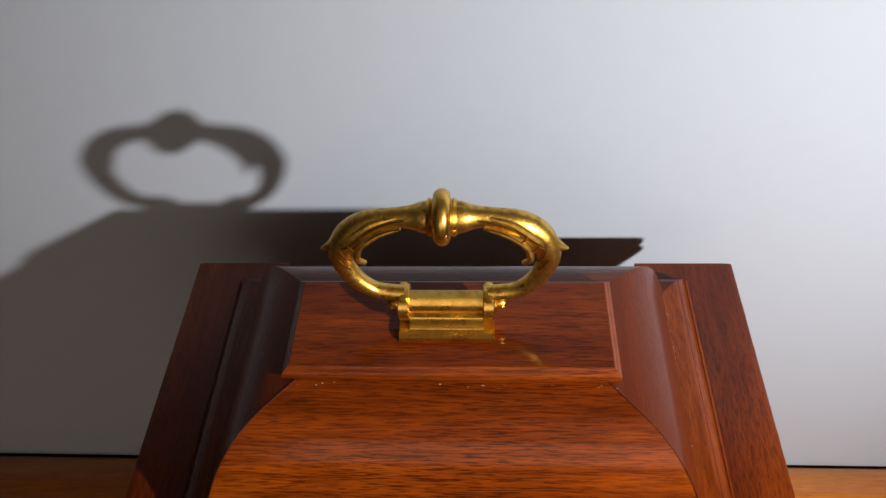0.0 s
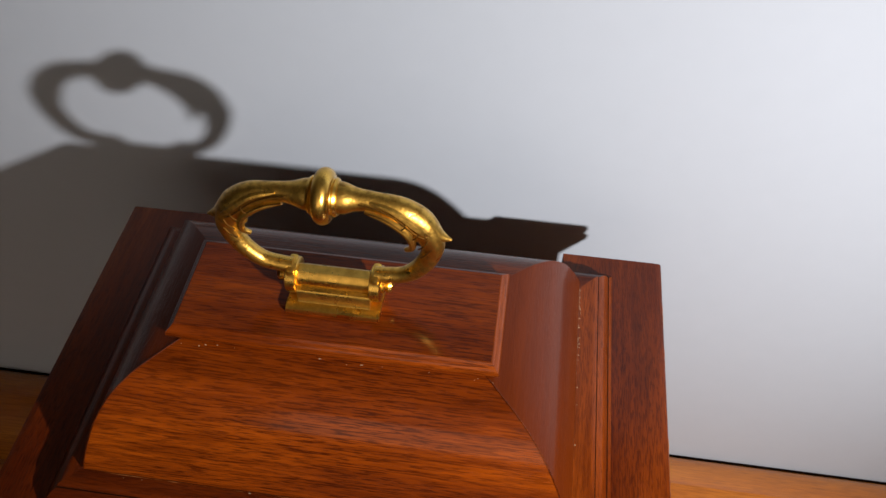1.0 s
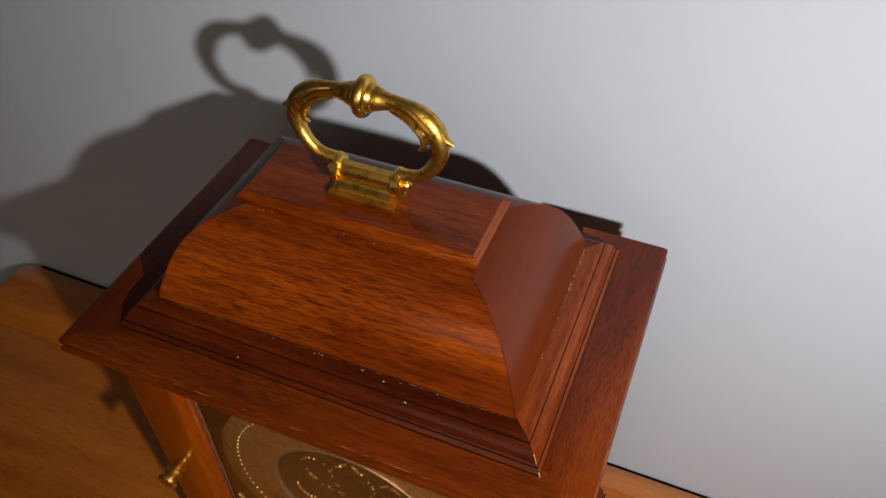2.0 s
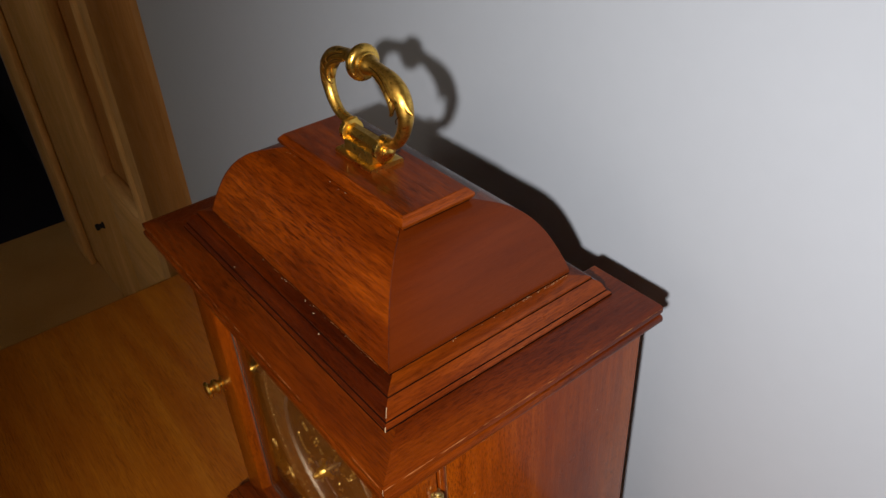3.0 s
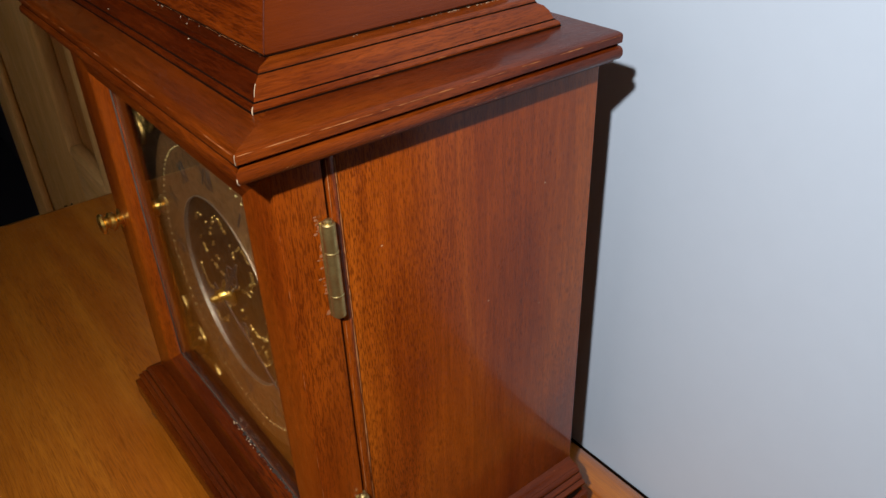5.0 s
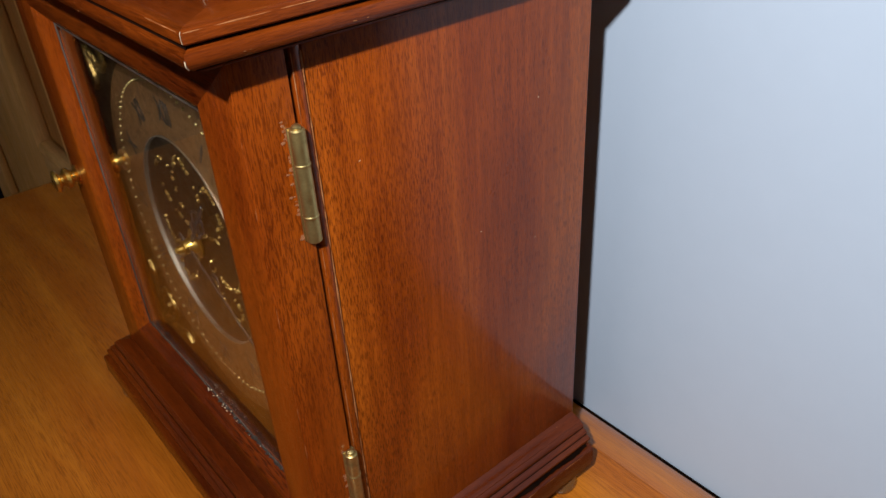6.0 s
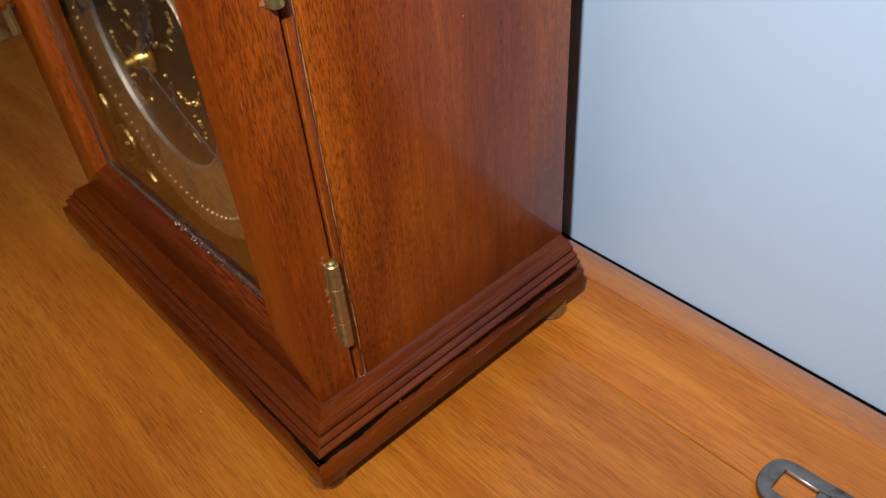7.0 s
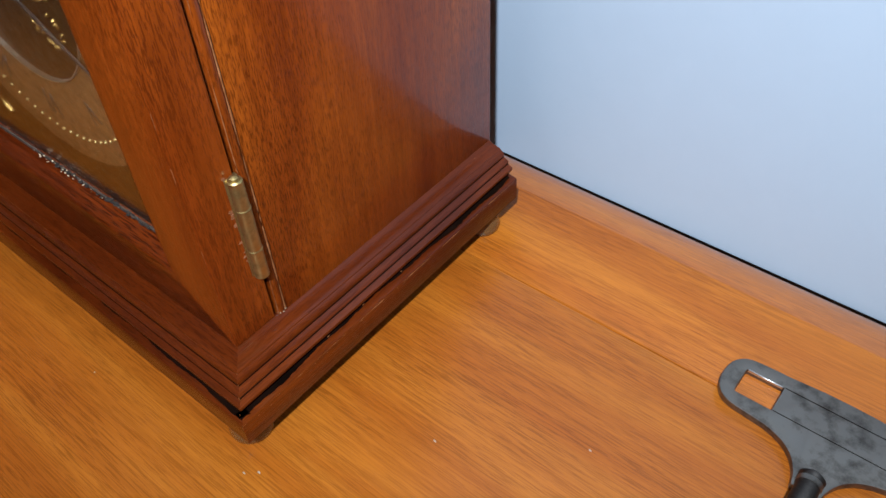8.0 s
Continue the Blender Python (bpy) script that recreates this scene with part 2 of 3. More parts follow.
def smooth_line(points, n):
    """Catmull-Rom through points of any size, n steps a span."""
    pts = [Vector(q) if len(q) < 4 else np.array(q, float) for q in points]
    pts = [np.array(q, float) for q in pts]
    out = []
    for i in range(len(pts) - 1):
        p0, p1, p2, p3 = pts[max(i - 1, 0)], pts[i], pts[i + 1], pts[min(i + 2, len(pts) - 1)]
        for k in range(n):
            t = k / n
            out.append(0.5 * (2 * p1 + (p2 - p0) * t + (2 * p0 - 5 * p1 + 4 * p2 - p3) * t * t + (3 * p1 - p0 - 3 * p2 + p3) * t ** 3))
    out.append(pts[-1])
    return out


def tube(bm, line, steps=14, flat=1.0):
    """A round bar along rows of x, y, z, radius that lie in a plane of equal y; flat squeezes it in y."""
    rings = []
    for i, q in enumerate(line):
        a, b = line[max(i - 1, 0)], line[min(i + 1, len(line) - 1)]
        t = Vector((b[:3] - a[:3]).tolist()).normalized()
        side = Vector((0, 1, 0))
        up = t.cross(side).normalized()
        side = up.cross(t)
        rings.append([bm.verts.new(Vector(q[:3].tolist()) + float(q[3]) * (math.cos(w) * up + flat * math.sin(w) * side)) for w in (2 * math.pi * k / steps for k in range(steps))])
    for r0, r1 in zip(rings, rings[1:]):
        for k in range(steps):
            bm.faces.new((r0[k], r0[(k + 1) % steps], r1[(k + 1) % steps], r1[k]))
    bm.faces.new(rings[0])
    bm.faces.new(rings[-1])
    return bm


def extruded(outline, z0, z1, place, bevel=0.0):
    """A plate from an outline of (u, v); place(u, v, w) gives x, y, z, with w from z0 to z1."""
    bm = bmesh.new()
    lo = [bm.verts.new(place(u, v, z0)) for u, v in outline]
    hi = [bm.verts.new(place(u, v, z1)) for u, v in outline]
    n = len(outline)
    for k in range(n):
        bm.faces.new((lo[k], lo[(k + 1) % n], hi[(k + 1) % n], hi[k]))
    bm.faces.new(lo)
    top = bm.faces.new(hi)
    if bevel:
        bmesh.ops.bevel(bm, geom=list(top.edges), offset=bevel, segments=2, affect="EDGES", profile=0.5)
    return bm


def length(side, rect, profile, depth):
    """One mitred length of moulding. rect: x0, x1, y0, y1; profile of (outward, z) from bottom to top; depth: how far in it reaches."""
    x0, x1, y0, y1 = rect
    loop = list(profile) + [(-depth, profile[-1][1]), (-depth, profile[0][1])]

    def ends(o):
        c = {"front": ((x0 - o, y0 - o), (x1 + o, y0 - o)), "back": ((x0 - o, y1 + o), (x1 + o, y1 + o)),
             "left": ((x0 - o, y0 - o), (x0 - o, y1 + o)), "right": ((x1 + o, y0 - o), (x1 + o, y1 + o))}
        return c[side]

    bm = bmesh.new()
    a = [bm.verts.new((*ends(o)[0], z)) for o, z in loop]
    b = [bm.verts.new((*ends(o)[1], z)) for o, z in loop]
    n = len(loop)
    for k in range(n):
        bm.faces.new((a[k], a[(k + 1) % n], b[(k + 1) % n], b[k]))
    bm.faces.new(a)
    bm.faces.new(b)
    return bm


def moulding(name, parent, rect, profile, depth, along_x, along_y, label="", smooth=38, cut=None):
    """Four mitred lengths round a rectangle, under one part; cut: y at which the side lengths end square, with none at the back."""
    host = part(name, length("front", rect, profile, depth), along_x, parent, label, smooth)
    for side in ("right", "left", "back")[: 2 if cut else 3]:
        bm = length(side, rect, profile, depth)
        if cut:
            for v in bm.verts:
                if v.co.y > cut - depth - 20:
                    v.co.y = cut
        part(name + "_length", bm, along_x if side == "back" else along_y, host, "", smooth)
    return host


# ---- the room ----
WALL, FLOOR, CEIL, WEST, EAST, SOUTH = 123.2, -520, 1900, -1300, 1500, -2400
solid("wall_north", boxed(-468, EAST, WALL, WALL + 120, FLOOR, CEIL), wall_paint, "smooth wall painted a pale grey blue", "wall")
solid("wall_north_lintel", boxed(WEST, -468, WALL, WALL + 120, 1500, CEIL), wall_paint, "pale grey blue wall over the pine door", "wall")
solid("wall_east", boxed(EAST, EAST + 100, SOUTH, WALL + 120, FLOOR, CEIL), wall_paint, "plain painted wall of the room", "wall")
# the opening in this unseen wall is added to admit the world's fill
south = boxed(WEST - 100, -700, SOUTH - 100, SOUTH, FLOOR, CEIL)
box(south, 900, EAST + 100, SOUTH - 100, SOUTH, FLOOR, CEIL)
box(south, -700, 900, SOUTH - 100, SOUTH, FLOOR, 300)
box(south, -700, 900, SOUTH - 100, SOUTH, 1700, CEIL)
solid("wall_south", south, wall_paint, "unseen painted wall with an opening added to let warm fill in", "wall")
west = boxed(WEST - 100, WEST, SOUTH, -780, FLOOR, CEIL)
box(west, WEST - 100, WEST, -780, 128, 1500, CEIL)
box(west, WEST - 100, WEST, 128, WALL + 120, FLOOR, CEIL)
solid("wall_west", west, wall_paint, "painted wall with a dark open doorway", "wall")
solid("ceiling", boxed(WEST - 100, EAST + 100, SOUTH - 100, WALL + 120, CEIL, CEIL + 80), white_paint, "plain white ceiling", "ceiling")
solid("floor", boxed(WEST - 100, EAST + 100, SOUTH - 100, WALL + 120, FLOOR - 60, FLOOR), carpet, "tan carpeted floor", "floor")
# hall surfaces get their darkness from the navy colour
hall = boxed(WEST - 1500, WEST - 1400, -1000, 260, FLOOR, CEIL)
box(hall, WEST - 1400, WEST - 100, 160, 260, FLOOR, CEIL)
box(hall, WEST - 1400, WEST - 100, -1000, -900, FLOOR, CEIL)
box(hall, WEST - 1500, WEST - 100, -1000, 260, CEIL, CEIL + 80)
solid("hall_wall", hall, navy, "walls beyond the doorway with unlit darkness put into their colour", "wall")
solid("hall_floor", boxed(WEST - 1500, WEST - 101, -1000, 260, FLOOR - 60, FLOOR - 2), navy, "floor beyond the doorway with unlit darkness put into its colour", "floor")
solid("baseboard", boxed(-466, EAST, WALL - 16, WALL - 0.5, FLOOR, FLOOR + 95, bevel=5), pine_x, "varnished pine skirting board along the wall", "skirting")
arch = boxed(WEST + 1, WEST + 105, 116, 129.5, FLOOR, 1500, bevel=5)
solid("door_trim", arch, pine_z, "pale varnished pine architrave beside the dark doorway", "door frame")
casing = boxed(-614, -468, WALL - 6, WALL + 60, FLOOR, 1500, bevel=4)
solid("door_casing", casing, pine_brown, "flat varnished pine casing board beside the panelled door", "door frame")

door = thing("panelled_door", "closed varnished pine door with one recessed panel", "door", "structure")
part("door_stile", boxed(-704, -616, 130, 172, FLOOR + 8, 1490, bevel=3), pine_z, door)
part("door_stile", boxed(-1279, -886, 130, 172, FLOOR + 8, 1490, bevel=3), pine_z, door)
part("bottom_rail", boxed(-886, -704, 130.5, 171, FLOOR + 8, -204, bevel=2), pine_x, door)
part("top_rail", boxed(-886, -704, 130.5, 171, 1300, 1490, bevel=2), pine_x, door)
part("panel", boxed(-890, -700, 146, 158, -210, 1310), pine_brown, door)
for x0, x1, z0, z1, mat in ((-722, -704, -204, 1300, pine_z), (-886, -868, -204, 1300, pine_z), (-868, -722, -204, -186, pine_x)):
    part("panel_moulding", boxed(x0, x1, 126, 147, z0, z1, bevel=7, seg=3), mat, door)
stop = thing("door_stop", "small black rubber door stop low on the pine door", "door stop")
part("pad", lathe(bmesh.new(), (-996, 130, -334), "y", [(0, 6), (-2, 6), (-3, 4), (-7, 4), (-8, 5.5), (-12, 5.5), (-13, 4)], 18), rubber, stop)

# ---- the table ----
TX0, TX1, TY0, TY1 = -303, 760, -430, WALL - 0.62
table = thing("side_table", "orange-brown cherry wood table with a satin varnished top", "table")
edge = [(-7, -22), (-3, -21.5), (-0.8, -19), (0, -15), (0, -3.6), (-0.35, -2.3), (-1.3, -1.35), (-3.0, -0.65), (-5.5, -0.2), (-8.5, 0)]


def board(y0, y1, rounded_back, rounded_front):
    """One board of the top, its grain along x, with rounded outer edges."""
    def side_line(y, sign, is_round):
        return [(y + sign * o, z) for o, z in edge] if is_round else [(y, -22), (y, -0.5), (y - sign * 0.18, -0.16), (y - sign * 0.6, 0)]
    back, front = side_line(y1, 1, rounded_back), side_line(y0, -1, rounded_front)
    if rounded_back == "flush":
        back = [(y1, -22), (y1, 0)]
    if rounded_back == "lip":
        back = [(y1, -22)] + [(y1 - 16 + 16 * math.cos(radians(a)), -6.8 + 6.8 * math.sin(radians(a))) for a in range(0, 91, 6)]
        front = [(y0, -22), (y0, 0)]
    loop = back + front[::-1]
    bm = bmesh.new()
    rows = []
    for x, lift in ((TX0, 1), (TX0 + 0.6, 0.72), (TX0 + 2.2, 0.35), (TX0 + 4.6, 0.1), (TX0 + 8, 0), (TX1 - 8, 0), (TX1 - 2, 0.4), (TX1, 1)):
        rows.append([bm.verts.new((x, y, max(z - 7 * lift, -22) if z > -12 else min(z + 5 * lift, -12))) for y, z in loop])
    n = len(loop)
    for a, b in zip(rows, rows[1:]):
        for k in range(n):
            bm.faces.new((a[k], a[(k + 1) % n], b[(k + 1) % n], b[k]))
    bm.faces.new(rows[0])
    bm.faces.new(rows[-1])
    return bm


part("board", board(74.2, TY1 - 16.0, "flush", False), table_x, table)
part("lipping", board(TY1 - 16.0, TY1, "lip", False), lipping_x, table, "glossy rounded back edge")
part("board", board(TY0, 74.0, False, True), table_x, table)
# black strip added to paint the shade in the gap at the wall
part("back_strip", boxed(TX0 + 12, TX1 - 12, WALL - 0.54, WALL - 0.05, -12, -4.75), dark_gap, table, "thin black strip added as the shade of the gap at the wall")
for x in (TX0 + 20, TX1 - 70):
    for y in (TY0 + 20, TY1 - 70):
        part("leg", boxed(x, x + 50, y, y + 50, FLOOR, -22, bevel=3), table_x, table)
part("apron", boxed(TX0 + 70, TX1 - 70, TY0 + 30, TY0 + 50, -110, -22), table_x, table)
part("apron", boxed(TX0 + 70, TX1 - 70, TY1 - 50, TY1 - 30, -110, -22), table_x, table)

# ---- the bracket clock ----
HX, Y0, Y1 = 71.5, 0.0, 94.0
BODY = (-HX, HX, Y0, Y1)
clock = thing("bracket_clock", "small mahogany bracket clock with brass handle, bell top and glazed door", "clock")

plinth_line = [(8.0, 8.4), (9.4, 8.6), (9.9, 9.3), (9.9, 15.8), (9.6, 16.4), (8.8, 16.6), (6.3, 16.7), (6.3, 18.0), (7.9, 18.2), (8.3, 19.0), (8.2, 19.6), (7.7, 19.9), (7.0, 20.1),
               (6.7, 20.5), (6.9, 21.0), (6.6, 21.5), (5.8, 21.9), (5.3, 22.1), (5.2, 22.4), (5.3, 22.9), (5.0, 23.5), (4.5, 24.0), (4.1, 24.2), (4.0, 24.5), (3.6, 24.7), (2.4, 24.9), (1.2, 25.2), (0.4, 25.6), (-0.4, 25.9)]
plinth = moulding("plinth", clock, BODY, plinth_line, 16, deep_x, deep_y, "stepped mahogany plinth moulding", cut=93.4)
part("bottom_board", boxed(-60, 60, 12, 82, 10, 16), deep_x, clock)
for sx in (-1, 1):
    for x, y in ((72.6, -3.6), (74.6, 85.4)):
        part("foot", lathe(bmesh.new(), (sx * x, y, 0), "z", [(0, 4.7), (0.5, 5.2), (2.0, 5.5), (5.0, 5.1), (8.0, 4.5), (8.5, 4.2)], 26), bumper, clock, "squat clear plastic bumper foot")

# case sides, back and the worn bead behind the door
for s in (1, -1):
    a, b = sorted((s * 63.0, s * HX))
    part("case_side", boxed(a, b, 14.9, Y1, 24, 171, bevel=0.35, seg=2), wood_z, clock, "upright-grained mahogany side panel")
    a, b = sorted((s * 64.0, s * (HX + 0.15)))
    part("edge_bead", boxed(a, b, 12.3, 14.6, 24, 170.5, bevel=0.75, seg=3), wood_z, clock, "worn bead along the door joint")
part("back_board", boxed(-63, 63, 86, 92, 26, 171), deep_z, clock)
part("seat_board", boxed(-63, 63, 14, 86, 24, 30), deep_x, clock)

cornice_line = [(-0.6, 168.3), (1.4, 168.4), (2.6, 168.6), (3.6, 169.0), (4.6, 169.5), (5.6, 169.8), (5.5, 170.3), (6.4, 170.5), (7.5, 171.0), (8.2, 172.0), (8.25, 173.0), (7.9, 173.8), (7.2, 174.1),
                (6.4, 174.2), (6.3, 174.6), (7.3, 174.8), (7.8, 175.2), (7.9, 176.7), (7.6, 177.25), (6.9, 177.5), (5.6, 177.6)]
CREC = (-70.6, 70.6, -1.2, 86.6)
cornice = moulding("cornice", clock, CREC, cornice_line, 20, wood_x, wood_y, "stepped mahogany cornice with worn edges", cut=93.8)
part("cornice_bed", boxed(-56, 56, 8, 78, 169, 177.4), wood_x, cornice)
TIER = (-64.2, 64.2, 1.8, 86.4)
tier_line = [(0.0, 177.2), (0.1, 178.4), (-0.3, 179.0), (-1.0, 179.4), (-1.4, 180.2), (-2.0, 181.6), (-3.0, 182.8), (-4.0, 183.3), (-4.4, 183.6), (-4.5, 184.2), (-5.0, 184.6), (-5.8, 184.7)]
# front length takes the darker copy, so its shade is in the wood colour
tier = moulding("tier_moulding", clock, TIER, tier_line, 18, shade_x, wood_y, "ogee mahogany moulding under the bell top")
part("tier_bed", boxed(-48, 48, 18, 70, 177.6, 184.4), deep_x, tier)

lid_rows = [(-1.6, 184.3, 0), (-1.5, 184.9, 0), (-0.2, 185.1, 0)] + smooth_line([(0.0, 185.4, 0), (-0.3, 187.0, 0), (-1.3, 190.0, 0), (-3.0, 194.6, 0), (-5.7, 200.6, 0), (-9.1, 205.5, 0), (-13.3, 208.8, 0), (-18.5, 210.4, 0), (-23.0, 211.4, 0)], 4)
LID = (-54.6, 54.6, 10.4, 77.8)
lid = moulding("bell_top", clock, LID, [(q[0], q[1]) for q in lid_rows], 26, lid_x, smooth_y, "swelling mahogany bell top with mitred ends", 24)
cap_line = [(-3.2, 211.0), (-1.4, 211.2), (-0.3, 211.9), (0.15, 212.9), (0.0, 213.8), (-0.6, 214.4), (-0.9, 214.6), (-1.2, 215.0), (-1.5, 215.3)]
CAP = (-35.4, 35.4, 31.4, 57.0)
cap = moulding("cap", clock, CAP, cap_line, 11.6, lid_x, wood_y, "low moulded mahogany cap under the handle")
part("cap_board", boxed(-33.7, 33.7, 33.1, 55.3, 212, 215.45), lid_x, cap)

# rounded mitre ridges of the bell top, polished by handling
for sx in (-1, 1):
    ridge = [np.array((sx * (LID[1] + q[0]) , LID[2] - q[0], q[1], 0.16)) for q in lid_rows[3:]]
    part("mitre_ridge", tube(bmesh.new(), ridge, 8), wood_x, lid)

# dark lines in the grooves: crevice shade painted black, along with old wax
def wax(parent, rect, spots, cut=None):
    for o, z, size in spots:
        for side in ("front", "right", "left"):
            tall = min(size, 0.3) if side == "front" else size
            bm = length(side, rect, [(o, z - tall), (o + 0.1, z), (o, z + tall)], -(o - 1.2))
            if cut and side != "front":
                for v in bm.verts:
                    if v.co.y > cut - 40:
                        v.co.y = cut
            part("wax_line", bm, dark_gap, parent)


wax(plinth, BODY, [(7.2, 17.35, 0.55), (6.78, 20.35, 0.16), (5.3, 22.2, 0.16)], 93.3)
# plinth ledge blackened by colour, for a deep gap's shade and wax
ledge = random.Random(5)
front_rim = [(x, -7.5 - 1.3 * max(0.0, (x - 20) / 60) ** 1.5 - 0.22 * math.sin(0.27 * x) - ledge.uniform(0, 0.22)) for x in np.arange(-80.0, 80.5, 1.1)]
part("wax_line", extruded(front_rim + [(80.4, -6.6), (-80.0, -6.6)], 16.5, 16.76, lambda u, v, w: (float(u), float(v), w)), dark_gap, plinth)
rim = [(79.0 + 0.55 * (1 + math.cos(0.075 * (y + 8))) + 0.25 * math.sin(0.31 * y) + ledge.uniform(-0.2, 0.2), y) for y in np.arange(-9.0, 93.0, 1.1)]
part("wax_line", extruded([(78, -9.0)] + rim + [(78, 93)], 16.5, 16.76, lambda u, v, w: (u, float(v), w)), dark_gap, plinth, "black wax and painted groove shade along the plinth")
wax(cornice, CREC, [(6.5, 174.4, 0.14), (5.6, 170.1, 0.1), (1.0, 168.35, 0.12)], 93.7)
# this line also paints in the unlit underside of the front edge
part("wax_line", length("front", CREC, [(7.0, 173.8), (7.3, 174.3), (7.0, 174.8)], -5.8), dark_gap, cornice, "black wax and painted shade under the front edge")
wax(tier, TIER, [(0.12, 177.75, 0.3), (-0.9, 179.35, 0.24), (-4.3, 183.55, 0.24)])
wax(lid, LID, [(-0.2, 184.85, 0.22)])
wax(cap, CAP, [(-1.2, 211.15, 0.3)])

# door with its glass
DX, DZ0, DZ1, OX, OZ0, OZ1 = 71.2, 26.2, 168.3, 50.0, 43.6, 152.0
door_loops = [(DX, DZ0, DZ1, 11.4), (DX, DZ0, DZ1, 0.6), (DX - 0.2, DZ0 + 0.2, DZ1 - 0.2, 0.15), (DX - 0.7, DZ0 + 0.7, DZ1 - 0.7, 0.0), (55.0, 39.0, 156.5, 0.0), (54.4, 39.5, 156.0, 0.1),
              (53.6, 40.2, 155.4, 0.7), (52.2, 41.4, 154.2, 1.5), (51.0, 42.6, 153.0, 2.6), (OX, OZ0, OZ1, 3.9), (OX, OZ0, OZ1, 6.2)]


def frame_member(side):
    """One mitred member of the glazed door, moulded on its inner edge."""
    bm = bmesh.new()
    a, b = [], []
    for x, z0, z1, y in door_loops:
        c = {"left": ((-x, z0), (-x, z1)), "right": ((x, z0), (x, z1)), "top": ((-x, z1), (x, z1)), "bottom": ((-x, z0), (x, z0))}[side]
        a.append(bm.verts.new((c[0][0], y, c[0][1])))
        b.append(bm.verts.new((c[1][0], y, c[1][1])))
    n = len(a)
    for k in range(n):
        bm.faces.new((a[k], a[(k + 1) % n], b[(k + 1) % n], b[k]))
    bm.faces.new(a)
    bm.faces.new(b)
    return bm


case_door = part("door", frame_member("left"), wood_z, clock, "mahogany door frame, shut")
part("stile", frame_member("right"), wood_z, case_door)
part("rail", frame_member("top"), wood_x, case_door)
part("rail", frame_member("bottom"), lid_x, case_door)
for x0, x1, z0, z1 in ((-OX + 0.1, -OX + 0.8, OZ0, OZ1), (OX - 1.3, OX - 0.1, OZ0, OZ1), (-OX + 1.4, OX - 1.4, OZ0 + 0.1, OZ0 + 1.1), (-OX + 1.4, OX - 1.4, OZ1 - 1.1, OZ1 - 0.1)):
    part("putty_line", boxed(x0, x1, 3.6, 4.15, z0, z1, bevel=0.2, seg=1), putty, case_door, "dusty grey putty round the glass")
for sx in (-1, 1):
    fillet = [(sx * OX, OZ1)] + [(sx * (OX - 5 + 5 * math.sin(radians(w))), OZ1 - 5 + 5 * math.cos(radians(w))) for w in range(0, 91, 15)]
    part("corner_fillet", extruded(fillet, 3.9, 4.28, lambda u, v, w: (u, w, v)), deep_z, case_door)
pane = part("glass_pane", boxed(-OX - 1, OX + 1, 4.3, 5.9, OZ0 - 1, OZ1 + 1), glass, case_door, "clear glass pane", smooth=0)
pane.visible_shadow = False
knob = [(0, 3.4), (-0.6, 3.5), (-1.0, 2.6), (-1.3, 2.0), (-2.0, 2.0), (-2.4, 2.8), (-3.1, 3.5), (-4.2, 3.5), (-4.8, 2.6), (-5.2, 2.1), (-5.9, 2.2), (-6.3, 3.4), (-7.0, 3.9), (-7.9, 3.4), (-8.4, 1.2)]
part("knob", lathe(bmesh.new(), (-65.7, 0, 98.7), "y", knob, 20), brass, case_door, "turned brass knob")

# hinges
def hinge(z0, z1, joints):
    h = part("hinge", lathe(bmesh.new(), (72.5, 10.7, z0), "z", [(0, 1.3), (0.3, 1.6), (z1 - z0 - 0.3, 1.6), (z1 - z0, 1.3)], 20), brass_old, clock, "tarnished brass butt hinge")
    for f in joints:
        part("knuckle_joint", lathe(bmesh.new(), (72.5, 10.7, z0 + f * (z1 - z0)), "z", [(-0.3, 1.61), (-0.12, 1.72), (0.12, 1.72), (0.3, 1.61)], 20), brass_old, h)
    part("pin_head", lathe(bmesh.new(), (72.5, 10.7, z1), "z", [(-0.2, 1.0), (0.5, 0.95), (0.9, 0.4)], 12), brass_old, h)
    part("leaf", boxed(70.6, 71.6, 9.1, 12.25, z0, z1, bevel=0.15), brass_old, h)


hinge(128.9, 153.4, (0.24, 0.70))
hinge(41.4, 68.0, (0.30, 0.72))

# dial
DC = 96.0
dial = part("dial", boxed(-62, 62, 13.2, 14.6, 32, 160), bronze, clock, "square matted brass dial plate")


def ring(r0, r1, y0, y1, steps=96):
    bm = bmesh.new()
    loops = [[bm.verts.new((r * math.cos(w), y, DC + r * math.sin(w))) for w in (2 * math.pi * k / steps for k in range(steps))] for r, y in ((r0, y1), (r0, y0), (r1, y0), (r1, y1))]
    for a, b in zip(loops, loops[1:] + loops[:1]):
        for k in range(steps):
            bm.faces.new((a[k], a[(k + 1) % steps], b[(k + 1) % steps], b[k]))
    return bm


